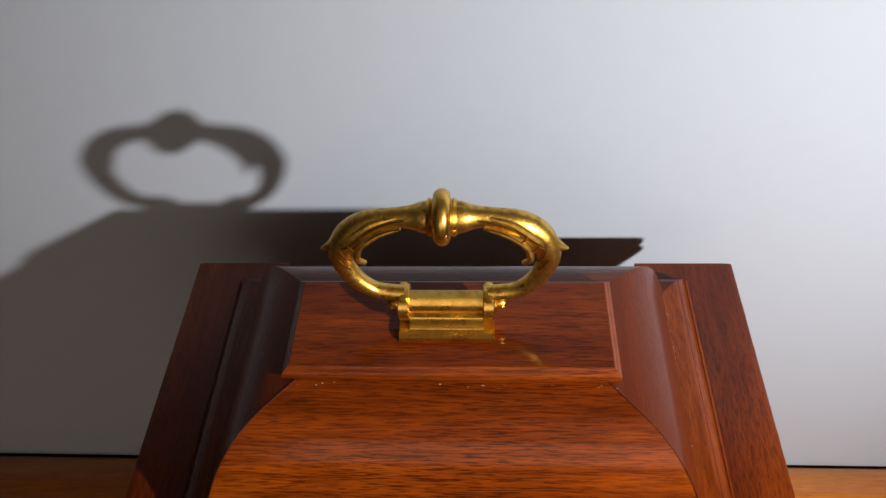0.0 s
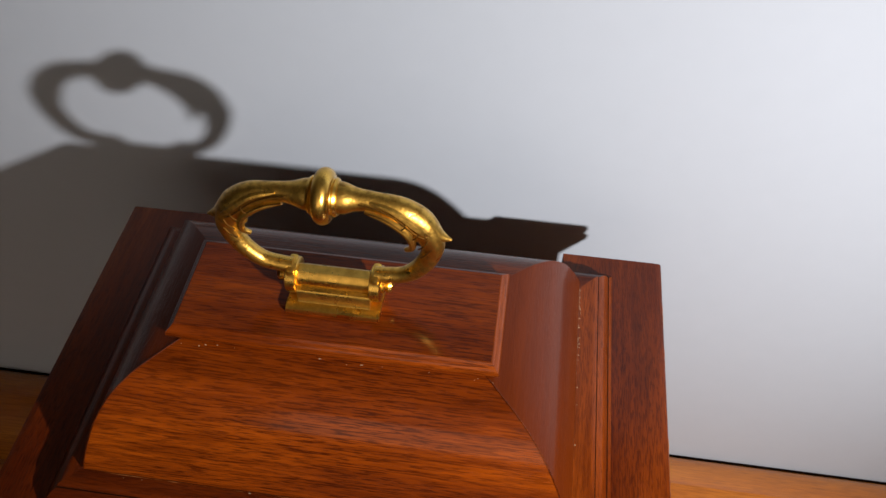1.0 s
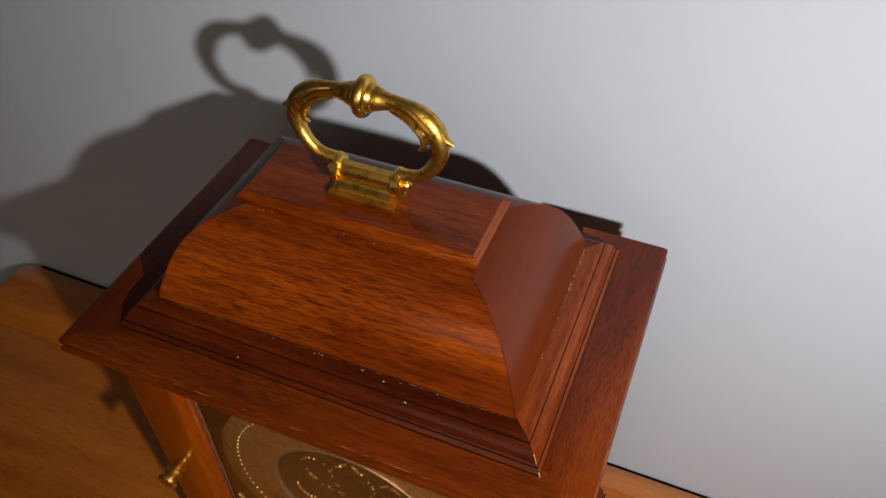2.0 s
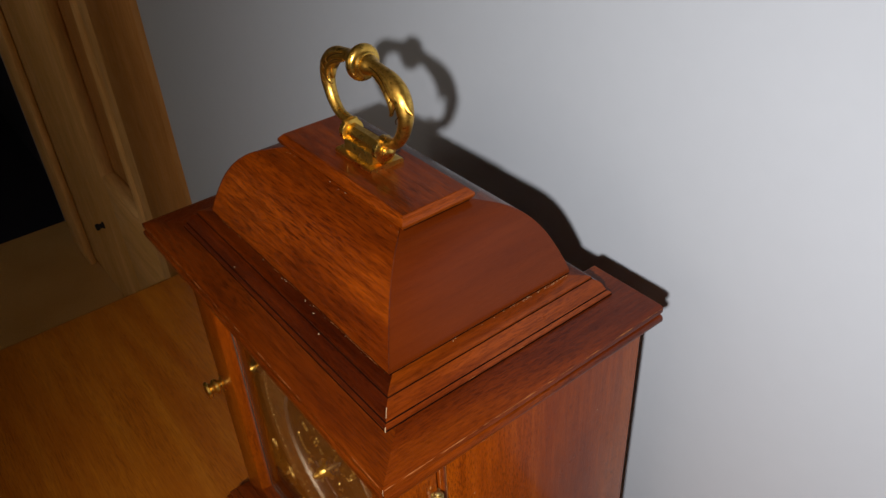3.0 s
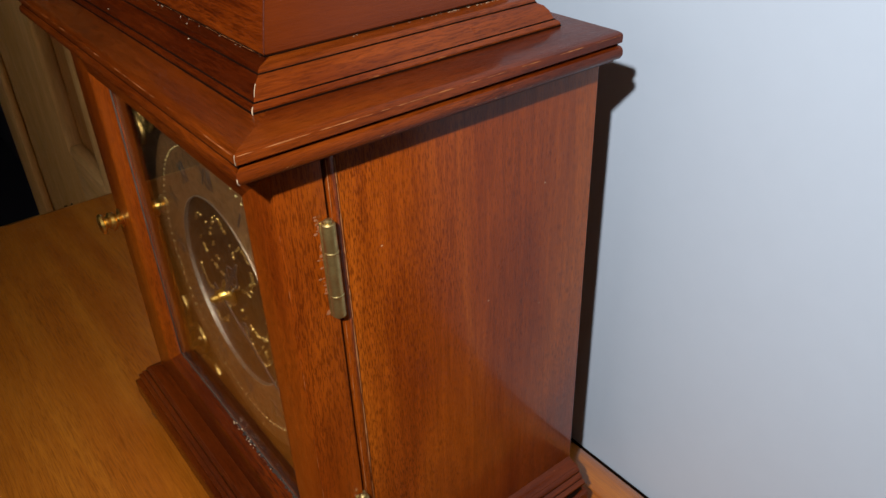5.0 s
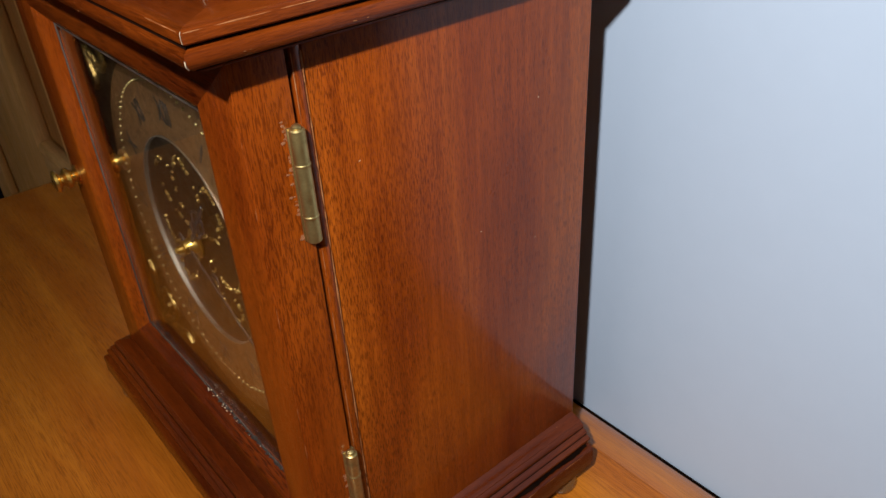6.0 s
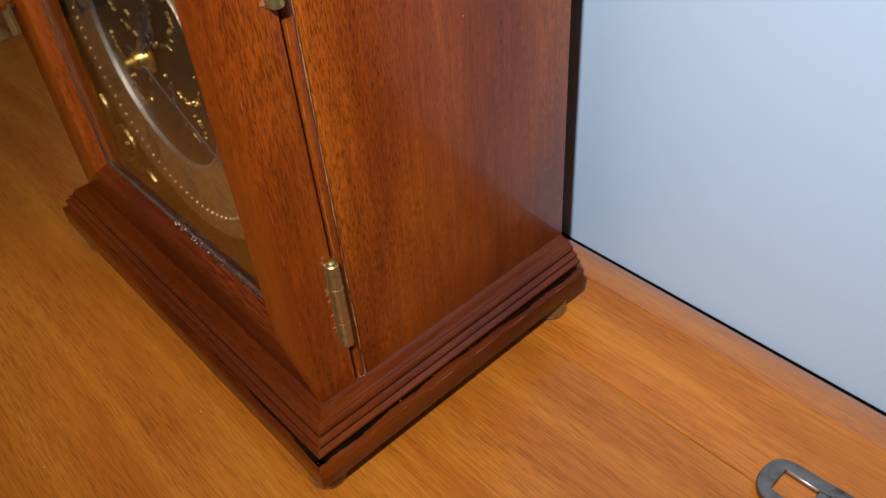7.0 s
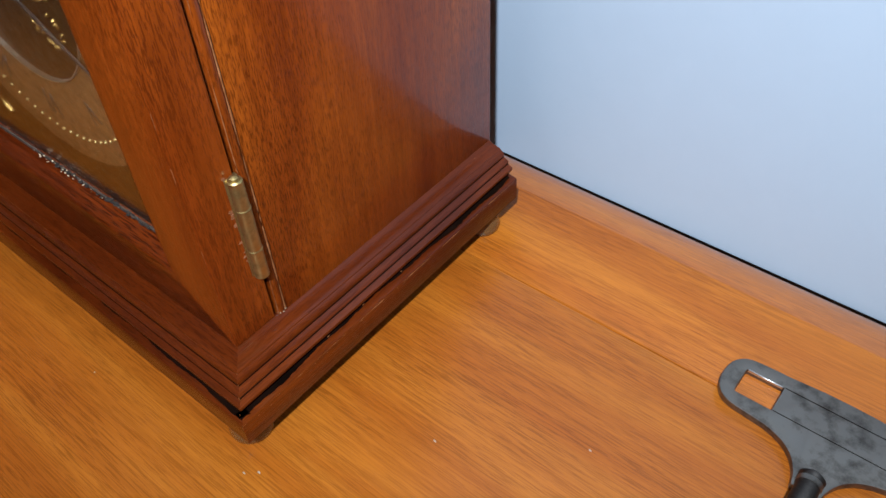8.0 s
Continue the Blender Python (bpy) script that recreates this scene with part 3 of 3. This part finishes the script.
chapter = part("chapter_ring", ring(32.0, 54.0, 12.4, 13.2), silver, dial, "silvered chapter ring with black Roman numerals")
part("inner_rim", ring(31.6, 31.95, 12.0, 13.2), silver_rim, dial)
beads = bmesh.new()
for k in range(96):
    w = 2 * math.pi * k / 96
    lathe(beads, (47.6 * math.cos(w), 12.4, DC + 47.6 * math.sin(w)), "y", [(0, 0.5), (-0.25, 0.44), (-0.45, 0.2)], 8)
tagged(part("minute_dots", beads, brass_old, dial), kind="stuff")
for k, text in enumerate(("XII", "I", "II", "III", "IIII", "V", "VI", "VII", "VIII", "IX", "X", "XI")):
    curve = bpy.data.curves.new("numeral", "FONT")
    curve.body, curve.size, curve.align_x, curve.align_y, curve.extrude = text, 0.0098, "CENTER", "CENTER", 0.00008
    temp = new("numeral_text", curve)
    me = bpy.data.meshes.new_from_object(temp.evaluated_get(bpy.context.evaluated_depsgraph_get()))
    bpy.data.objects.remove(temp)
    me.materials.clear()
    me.materials.append(ink)
    me.transform(Matrix.Diagonal((0.72 if len(text) < 4 else 0.6, 1, 1, 1)))
    w = radians(90 - 30 * k)
    num = new("numeral", me)
    num.parent = dial
    num.matrix_basis = pose(0.0395 * math.cos(w), 0.0123, DC * 0.001 + 0.0395 * math.sin(w), 90, 0, 0) @ pose(0, 0, 0, 0, 0, -30 * k)

# pierced scrolls in the corners
def scroll(cx, cz, sx, sz):
    bm = bmesh.new()
    y = 12.7
    for pts in ([(0, 0), (3, 9), (8, 13), (13, 11), (13, 7), (10, 6)], [(0, 0), (9, 3), (13, 8), (11, 13), (7, 13), (6, 10)], [(0, 0), (4, 4), (6, 6), (8, 8)],
                [(1, 8), (1.5, 13), (3, 17), (1, 20)], [(8, 1), (13, 1.5), (17, 3), (20, 1)]):
        line = smooth_line([(cx + sx * a * 1.25, y, cz + sz * b * 1.25, 1.15 - 0.12 * i) for i, (a, b) in enumerate(pts)], 5)
        tube(bm, line, 8)
    return bm


for sx in (-1, 1):
    for sz in (-1, 1):
        part("spandrel", scroll(sx * 57, DC + sz * 57, -sx, -sz), brass_leaf, dial, "pierced brass corner scroll")
leaves = random.Random(11)
for s in (-1, 1):
    bm = bmesh.new()
    for pts in ([(4, 4), (12, 6), (20, 14), (16, 22), (9, 20)], [(5, -3), (13, -8), (22, -6), (24, 2)], [(4, -6), (8, -14), (16, -20), (20, -14), (15, -11)], [(6, 8), (8, 16), (4, 24), (1, 27)]):
        line = smooth_line(pts, 7)
        for (a, b), (c, d) in zip(line, line[1:]):
            if leaves.random() < 0.35:
                continue
            turn = leaves.uniform(-1.3, 1.3)
            dx, dz = (c - a) * math.cos(turn) - (d - b) * math.sin(turn), (c - a) * math.sin(turn) + (d - b) * math.cos(turn)
            k = leaves.uniform(0.6, 1.4)
            stalk = [(s * a, 13.1, DC + b, 0.35), (s * (a + dx * k * 0.5), 12.95, DC + b + dz * k * 0.5, leaves.uniform(0.35, 0.7)), (s * (a + dx * k), 13.15, DC + b + dz * k, 0.12)]
            tube(bm, smooth_line(stalk, 3), 7)
    part("foliage", bm, brass_leaf, dial, "raised brass foliage")


def hand(pts, ring_at, r, angle):
    bm = bmesh.new()
    tube(bm, smooth_line(pts, 4), 8, 0.5)
    for at, rr in zip(ring_at, r):
        line = [np.array((rr * math.cos(w), 10.6, at + rr * math.sin(w), 0.45)) for w in (2 * math.pi * k / 14 for k in range(15))]
        tube(bm, line, 6, 0.6)
    bmesh.ops.rotate(bm, verts=bm.verts[:], cent=(0, 0, 0), matrix=Matrix.Rotation(radians(angle), 3, "Y"))
    bmesh.ops.translate(bm, verts=bm.verts[:], vec=(0, 0, DC))
    return bm


part("hour_hand", hand([(0, 10.6, 0, 0.9), (0, 10.6, 8, 0.8), (0, 10.6, 18, 1.0), (0, 10.6, 24, 0.4)], (10, 15), (2.6, 3.4), 40), ink, dial, "pierced dark hour hand")
part("minute_hand", hand([(0, 9.6, -5, 0.8), (0, 9.6, 12, 0.7), (0, 9.6, 30, 0.7), (0, 9.6, 42, 0.3)], (14,), (2.2,), 118), ink, dial, "slim dark minute hand")
part("hub", lathe(bmesh.new(), (0, 12.4, DC), "y", [(0, 4.4), (-0.6, 4.6), (-1.0, 3.2), (-2.6, 2.2), (-4.2, 2.0), (-4.4, 1.2), (-6.2, 1.0), (-6.6, 0.5)], 20), brass, dial, "brass centre boss")

# carrying handle
HY = 45.0
mount_line = [(39.2, 215.4), (39.0, 216.0), (39.2, 216.7), (40.0, 217.0), (41.0, 217.1), (41.4, 217.8), (41.4, 219.6), (41.8, 220.2), (42.8, 220.5), (42.6, 221.6), (43.0, 223.0), (44.0, 224.0),
              (46.0, 224.0), (47.0, 223.0), (47.4, 221.6), (47.2, 220.5), (48.2, 220.2), (48.6, 219.6), (48.6, 217.8), (49.0, 217.1), (50.0, 217.0), (50.8, 216.7), (51.0, 216.0), (50.8, 215.4)]
mount = part("handle_mount", extruded(mount_line, -7.8, 7.8, lambda u, v, w: (w, u, v)), brass, clock, "moulded polished brass handle mount")
part("mount_foot", extruded(mount_line[:4] + mount_line[-4:], -10.1, 10.1, lambda u, v, w: (w, u, v - 0.02)), brass, mount)
bail_half = [(8.7, 224.4, 1.7), (11.0, 224.6, 1.7), (14.8, 225.4, 1.75), (18.0, 228.2, 1.9), (20.2, 232.4, 2.1), (20.6, 236.6, 2.5), (18.4, 241.0, 2.9), (14.6, 244.0, 2.6), (9.8, 245.4, 2.0), (6.2, 245.6, 2.3), (3.6, 245.6, 3.1), (0, 245.6, 3.2)]
handle = None
for s in (-1, 1):
    bm = tube(bmesh.new(), smooth_line([(s * x, HY + 0.065 * (z - 222), z, r) for x, z, r in bail_half], 5), 18)
    # pointed leaf tip, curled inner leaf and its veins
    tube(bm, smooth_line([(s * 16.2, HY + 1.2, 242.8, 2.4), (s * 19.4, HY + 1.0, 240.6, 2.2), (s * 22.0, HY + 0.9, 238.4, 1.3), (s * 24.4, HY + 0.9, 237.4, 0.25)], 5), 12)
    tube(bm, smooth_line([(s * 18.6, HY + 0.8, 240.4, 2.5), (s * 17.8, HY + 0.8, 238.2, 1.7), (s * 17.2, HY + 0.8, 236.8, 0.9), (s * 17.2, HY + 0.8, 236.0, 0.4)], 5), 12)
    tube(bm, smooth_line([(s * 8.0, HY - 0.2, 244.4, 0.5), (s * 12.6, HY - 0.8, 243.0, 0.75), (s * 16.2, HY - 1.3, 240.2, 0.85), (s * 17.0, HY - 1.2, 236.6, 0.7), (s * 15.6, HY - 0.8, 235.0, 0.5)], 5), 8)
    tube(bm, smooth_line([(s * 9.0, HY + 0.2, 246.6, 0.4), (s * 13.6, HY - 0.5, 245.4, 0.75), (s * 18.4, HY - 1.1, 241.8, 0.9), (s * 21.6, HY - 0.3, 238.8, 0.4)], 5), 8)
    if handle is None:
        handle = part("bail_handle", bm, brass_cast, clock, "cast brass handle with leaf ends and ringed grip")
    else:
        part("bail_arm", bm, brass_cast, handle)
    # chased lines of the leaves, brown with age, and the row of beads under the grip
    chased = bmesh.new()
    for pts in ([(7.0, 246.9, -2.3), (10.0, 246.2, -2.2), (13.6, 244.6, -2.5), (16.4, 242.4, -2.9), (19.0, 240.2, -2.7), (21.6, 238.6, -1.2)],
                [(8.0, 244.6, -2.0), (11.4, 244.0, -2.5), (14.8, 242.0, -2.8), (17.0, 239.0, -2.7), (17.4, 236.0, -2.0)],
                [(15.2, 245.2, -1.7), (15.8, 243.0, -3.0), (14.2, 241.0, -2.4)], [(18.6, 243.0, -1.6), (18.2, 240.8, -3.0), (16.2, 238.6, -2.3)],
                [(20.6, 240.2, -1.6), (19.6, 238.4, -2.8), (18.2, 236.6, -2.4)], [(20.8, 236.6, -2.1), (19.6, 235.2, -2.4), (18.6, 233.4, -1.7)]):
        tube(chased, smooth_line([(s * a, HY + 0.065 * (b - 222) + d - 0.22, b, 0.16) for a, b, d in pts], 4), 6)
    part("chased_line", chased, patina, handle, "brown patina in the chased leaf lines")
    lug = lathe(bmesh.new(), (s * 8.9, HY, 221.4), "x", [(-1.2, 3.6), (-1.0, 3.9), (1.0, 3.9), (1.2, 3.6)], 24)
    box(lug, s * 8.9 - 1.0, s * 8.9 + 1.0, HY - 2.6, HY + 2.6, 222, 225.4, bevel=0.7)
    part("lug", lug, brass, handle)
    stud = [(0, 2.0), (0.6, 2.0), (0.9, 1.4), (1.6, 1.7), (2.2, 1.4), (2.6, 0.5)]
    part("pivot_stud", lathe(bmesh.new(), (s * 10.0, HY, 221.4), "x", [(s * d, r) for d, r in stud], 16), brass, handle)
knop = [(-3.0, 2.9), (-2.8, 3.5), (-2.3, 3.8), (-1.9, 3.5), (-1.75, 3.6), (-1.6, 4.5), (-1.2, 5.1), (-0.6, 5.45), (0, 5.55), (0.6, 5.45), (1.2, 5.1), (1.6, 4.5), (1.75, 3.6), (1.9, 3.5), (2.3, 3.8), (2.8, 3.5), (3.0, 2.9)]
part("grip_ring", lathe(bmesh.new(), (0, HY + 1.5, 245.6), "x", knop, 28), brass, handle, "ringed knop in the middle of the grip")

for ob in (mount, handle):
    ob.location.x = -0.0008

# ---- the winding key ----
key = thing("winding_key", "flat worn steel clock key with rectangular holes on the table", "clock key")
KX, KZ0, KZ1 = 182.4, 0.05, 2.0


def wing(s):
    """Half of the bow, with its rectangular hole, as a ring of quads and a solid root."""
    bm = bmesh.new()
    outer = [(13.9, 85.6), (18.6, 85.5), (22.6, 85.2), (25.2, 84.2), (27.0, 81.8), (27.6, 78.0), (27.2, 74.4), (25.4, 71.6), (22.6, 70.2), (18.6, 69.7), (13.9, 69.2)]
    hole = [(13.9, 81.7), (18.6, 81.7), (22.3, 81.7), (23.0, 81.55), (23.2, 81.0), (23.2, 78.0), (23.2, 74.8), (23.0, 74.1), (22.3, 73.9), (18.6, 73.9), (13.9, 73.9)]
    pairs = smooth_line([(*o, *h) for o, h in zip(outer, hole)], 3)
    for p, q in zip(pairs, pairs[1:]):
        quad = [p[:2], q[:2], q[2:], p[2:]]
        lo = [bm.verts.new((KX + s * c[0], c[1], KZ0)) for c in quad]
        hi = [bm.verts.new((KX + s * c[0], c[1], KZ1)) for c in quad]
        for i in (0, 2):
            bm.faces.new((lo[i], lo[i + 1], hi[i + 1], hi[i]))
        bm.faces.new(lo)
        bm.faces.new(hi)
    sweep = smooth_line([(13.9, 69.2), (11.0, 68.4), (8.0, 66.9), (5.6, 64.6), (4.0, 61.6), (3.2, 58.4)], 4)
    root = [(0, 86.3), (6, 86.2), (13.9, 85.6), (13.9, 81.7), (13.9, 73.9)] + [(c[0], c[1]) for c in sweep] + [(0, 58.0)]
    lo = [bm.verts.new((KX + s * c[0], c[1], KZ0)) for c in root]
    hi = [bm.verts.new((KX + s * c[0], c[1], KZ1)) for c in root]
    for i in range(len(root) - 1):
        if i not in (2, 4):
            bm.faces.new((lo[i], lo[i + 1], hi[i + 1], hi[i]))
    bm.faces.new(lo)
    bm.faces.new(hi)
    bmesh.ops.remove_doubles(bm, verts=bm.verts[:], dist=0.02)
    bmesh.ops.recalc_face_normals(bm, faces=bm.faces[:])
    rim = [e for e in bm.edges if all(v.co.z > KZ1 - 0.1 for v in e.verts) and len(e.link_faces) == 2 and e.calc_face_angle() > 1.0]
    bmesh.ops.bevel(bm, geom=rim, offset=0.3, segments=2, affect="EDGES", profile=0.5)
    return bm


part("bow_wing", wing(-1), steel, key)
part("bow_wing", wing(1), steel, key)
for s in (-1, 1):
    part("hole_edge", boxed(*sorted((KX + s * 14.2, KX + s * 22.9)), 81.45, 81.8, KZ1 - 0.8, KZ1 + 0.02, bevel=0.1, seg=1), steel_edge, key, "bright filed edge of the hole")
for y in (81.7, 73.9):
    part("fold_line", boxed(KX - 13.6, KX + 13.6, y - 0.1, y + 0.1, KZ1 - 0.3, KZ1 + 0.04), dark_gap, key)
part("stem", lathe(bmesh.new(), (KX, 62.5, 2.9), "y", [(0, 2.2), (-0.8, 3.0), (-1.6, 2.8), (-2.0, 2.6), (-26, 2.6), (-26.4, 2.3)], 20), steel_dark, key, "round dark steel stem")
part("collar", lathe(bmesh.new(), (KX, 60.6, 2.9), "y", [(0, 2.8), (-0.4, 2.85), (-1.0, 2.85), (-1.4, 2.8)], 20), steel, key)

# ---- chips, dust and crumbs ----
rng = random.Random(7)


def chips(spots, r0, r1):
    """Tiny uneven flakes at places of x, y, z with the axis that they lie flat against."""
    bm = bmesh.new()
    for x, y, z, axis in spots:
        r = rng.uniform(r0, r1)
        n = rng.randint(5, 7)
        a, b = [(1, 2), (2, 0), (0, 1)][axis]
        lo, hi = [], []
        turn = rng.uniform(0, 6)
        for k in range(n):
            w = turn + 2 * math.pi * k / n
            q = rng.uniform(0.45, 1.0) * r
            c = [x, y, z]
            c[a] += q * math.cos(w) * 1.4
            c[b] += q * math.sin(w) * 0.8
            d = list(c)
            sign = -1 if axis == 1 else 1
            c[axis] -= 0.05 * sign
            d[axis] += 0.07 * r * sign
            lo.append(bm.verts.new(c))
            hi.append(bm.verts.new(d))
        for k in range(n):
            bm.faces.new((lo[k], lo[(k + 1) % n], hi[(k + 1) % n], hi[k]))
        bm.faces.new(lo)
        bm.faces.new(hi)
    return bm


spots = [(71.5, 24.1, 141.6, 0), (71.5, 56.3, 110.9, 0), (71.5, 75.4, 101.0, 0), (71.5, 76, 140, 0), (71.9, 13.6, 26.2, 2), (71.8, 14.4, 26.5, 0), (71.7, 12.8, 26.3, 2)]
spots += [(18.5, 8.6, 184.7, 2), (26.0, 5.6, 183.4, 2), (-24, 3.0, 181.0, 2)]
tagged(part("dust", chips(spots, 0.2, 0.36), flake, clock, "specks of pale dust"), kind="stuff")
crumb_line = [(rng.uniform(54.5, 55.2), min(77, 77 - abs(rng.gauss(0, 16))), 184.75, 2) for k in range(46)] + [(rng.uniform(-54, 54), rng.uniform(9.7, 10.3), 184.75, 2) for k in range(16)]
crumb_line += [(rng.uniform(-34, 35), rng.uniform(30.4, 31.2), 211.6, 2) for k in range(14)]
tagged(part("joint_crumbs", chips(crumb_line, 0.06, 0.22), flake, clock, "pale crumbs caught in the joints of the bell top"), kind="stuff")
ledge_dust = [(rng.uniform(-OX + 2, OX - 2), rng.uniform(3.2, 4.1), OZ0 + 1.05 + rng.uniform(0, 0.15), 2) for k in range(70)]
clots = [(min(OX - 2, max(-8, rng.gauss(30, 14))), rng.uniform(3.0, 4.0), OZ0 + 0.95 + rng.uniform(0, 0.25), 2) for k in range(60)]
tagged(part("wax_clots", chips(clots, 0.25, 0.8), ink, case_door, "black wax clotted along the foot of the glass"), kind="stuff")
pale = [(rng.gauss(8, 9), rng.uniform(2.6, 3.7), OZ0 + 1.0 + rng.uniform(0, 0.2), 2) for k in range(26)]
tagged(part("pale_crumbs", chips(pale, 0.12, 0.4), flake, case_door, "pale crumbs along the foot of the glass"), kind="stuff")
tagged(part("ledge_dust", chips(ledge_dust, 0.15, 0.6), putty, case_door, "grey dust along the foot of the glass"), kind="stuff")
worn = [(rng.gauss(71.25, 0.02), min(9.3, rng.gauss(8.9, 0.35)), rng.uniform(129, 155), 0) for k in range(30)]
worn += [(rng.gauss(71.25, 0.02), rng.uniform(8.8, 9.3), rng.uniform(42, 69), 0) for k in range(14)]
tagged(part("chipped_finish", chips(worn, 0.25, 0.75), chip, clock, "chipped pale finish beside the hinges"), kind="stuff")
edges = []
streaks = bmesh.new()


def rubbed(start, end, most, seed, patchy=0.35):
    """A thin rubbed line along a straight edge, swelling and fading as the wear does."""
    a, b = Vector(start), Vector(end)
    n = max(int((b - a).length / 0.7), 4)
    line = []
    for k in range(n + 1):
        q = a.lerp(b, k / n)
        w = 0.5 + 0.5 * noise.noise(Vector((seed * 7.3, k * 0.11, 0))) + 0.35 * noise.noise(Vector((seed * 3.1, k * 0.43, 5)))
        line.append(np.array((q.x, q.y, q.z, max(0.004, most * (w - patchy)))))
    rings = []
    for q in line:
        t = (b - a).normalized()
        u = t.orthogonal().normalized()
        v = t.cross(u)
        rings.append([streaks.verts.new(Vector(q[:3].tolist()) + float(q[3]) * (math.cos(w) * u + math.sin(w) * v)) for w in (2 * math.pi * i / 5 for i in range(5))])
    for r0, r1 in zip(rings, rings[1:]):
        for i in range(5):
            streaks.faces.new((r0[i], r0[(i + 1) % 5], r1[(i + 1) % 5], r1[i]))


# pale lines paint the edge highlights as well as the bare wear
rubbed((71.62, 14.45, 26), (71.62, 14.45, 167), 0.42, 1, 0.2)
rubbed((71.55, 12.45, 26), (71.55, 12.45, 167), 0.22, 2)
rubbed((70.98, 0.18, 27), (70.98, 0.18, 167), 0.11, 3, 0.35)
rubbed((78.38, -8.6, 176.9), (78.38, 93, 176.9), 0.30, 4)
rubbed((78.72, -8.9, 172.6), (78.72, 93, 172.6), 0.24, 5)
rubbed((-76, -8.95, 176.9), (77, -8.95, 176.9), 0.22, 6)
rubbed((-76, -9.35, 172.6), (77, -9.35, 172.6), 0.26, 7)
rubbed((64.2, 2.0, 178.3), (64.2, 86, 178.3), 0.24, 8)
rubbed((-63.8, 1.85, 178.3), (63.8, 1.85, 178.3), 0.22, 9)
rubbed((79.6, -7.9, 19.0), (79.6, 93, 19.0), 0.24, 10)
rubbed((81.3, -9.8, 16.1), (81.3, 93, 16.1), 0.22, 11)
rubbed((-53, 10.35, 184.95), (53, 10.35, 184.95), 0.18, 12, 0.5)
tagged(part("worn_arris", streaks, bare, clock, "thin worn arrises of bare wood, pale for their painted highlights too"), kind="stuff")
edges += [(78.6, -9.2, 172.6, 1), (78.4, -9.0, 171.6, 1), (77.9, -8.5, 176.2, 1)]
edges += [(71.6 + o, -0.1 - o, z, 1) for o, z in ((4.1, 24.4), (5.3, 22.7), (6.9, 21.0), (6.75, 20.4), (9.0, 19.2), (9.9, 15.9), (9.9, 11.0))]
edges += [(80.6, 30, 19.4, 0), (80.6, 18, 19.2, 0), (80.5, 44, 19.0, 0), (72.6, 85, 25.2, 2)]
tagged(part("worn_edge", chips(edges, 0.16, 0.42), bare, clock, "bare wood showing on worn edges"), kind="stuff")
# pale tubes that paint the glints on the worn mitre corners
glints = bmesh.new()
for rect, line, r in ((TIER, [(0.05, 177.4), (0.15, 178.3), (-0.3, 178.95)], 0.13), (TIER, [(-1.5, 180.4), (-2.0, 181.6), (-2.7, 182.5)], 0.07),
                      (CREC, [(7.85, 175.3), (7.95, 176.7), (7.65, 177.2)], 0.05), (CREC, [(7.7, 171.2), (8.25, 172.0), (8.25, 172.8)], 0.1),
                      (LID, [(0.0, 185.4), (-0.5, 187.2), (-1.6, 190.0), (-2.6, 192.4)], 0.1)):
    tube(glints, smooth_line([(rect[1] + o, rect[2] - o, z, r) for o, z in line], 3), 7)
tagged(part("worn_corner", glints, flake, clock, "worn mitre corners of the mouldings with their glints painted pale"), kind="stuff")
flecks = [(78.78, rng.uniform(-8, 92), rng.uniform(171.7, 173.2), 0) for k in range(60)] + [(77.98, rng.uniform(-8, 92), rng.uniform(175.7, 176.8), 0) for k in range(24)]
flecks += [(rng.uniform(-76, 76), -9.4, rng.uniform(171.7, 173.2), 1) for k in range(16)] + [(81.42, rng.uniform(-8, 92), rng.uniform(14.8, 15.9), 0) for k in range(12)]
tagged(part("rubbed_fleck", chips(flecks, 0.07, 0.2), bare, clock, "tiny rubbed flecks on the moulding edges"), kind="stuff")
crumbs = [(27.2, -18.0, 0.05, 2), (80.3, -13.3, 0.05, 2), (83.0, -11.0, 0.05, 2), (-6, -34, 0.05, 2), (12, -60, 0.05, 2), (110, 20, 0.05, 2), (140, 40, 0.05, 2)]
tagged(new("crumbs", mesh_of("crumbs", chips(crumbs, 0.18, 0.42), flake)), "scattered pale crumbs on the wooden table top", "crumbs", "", "stuff")
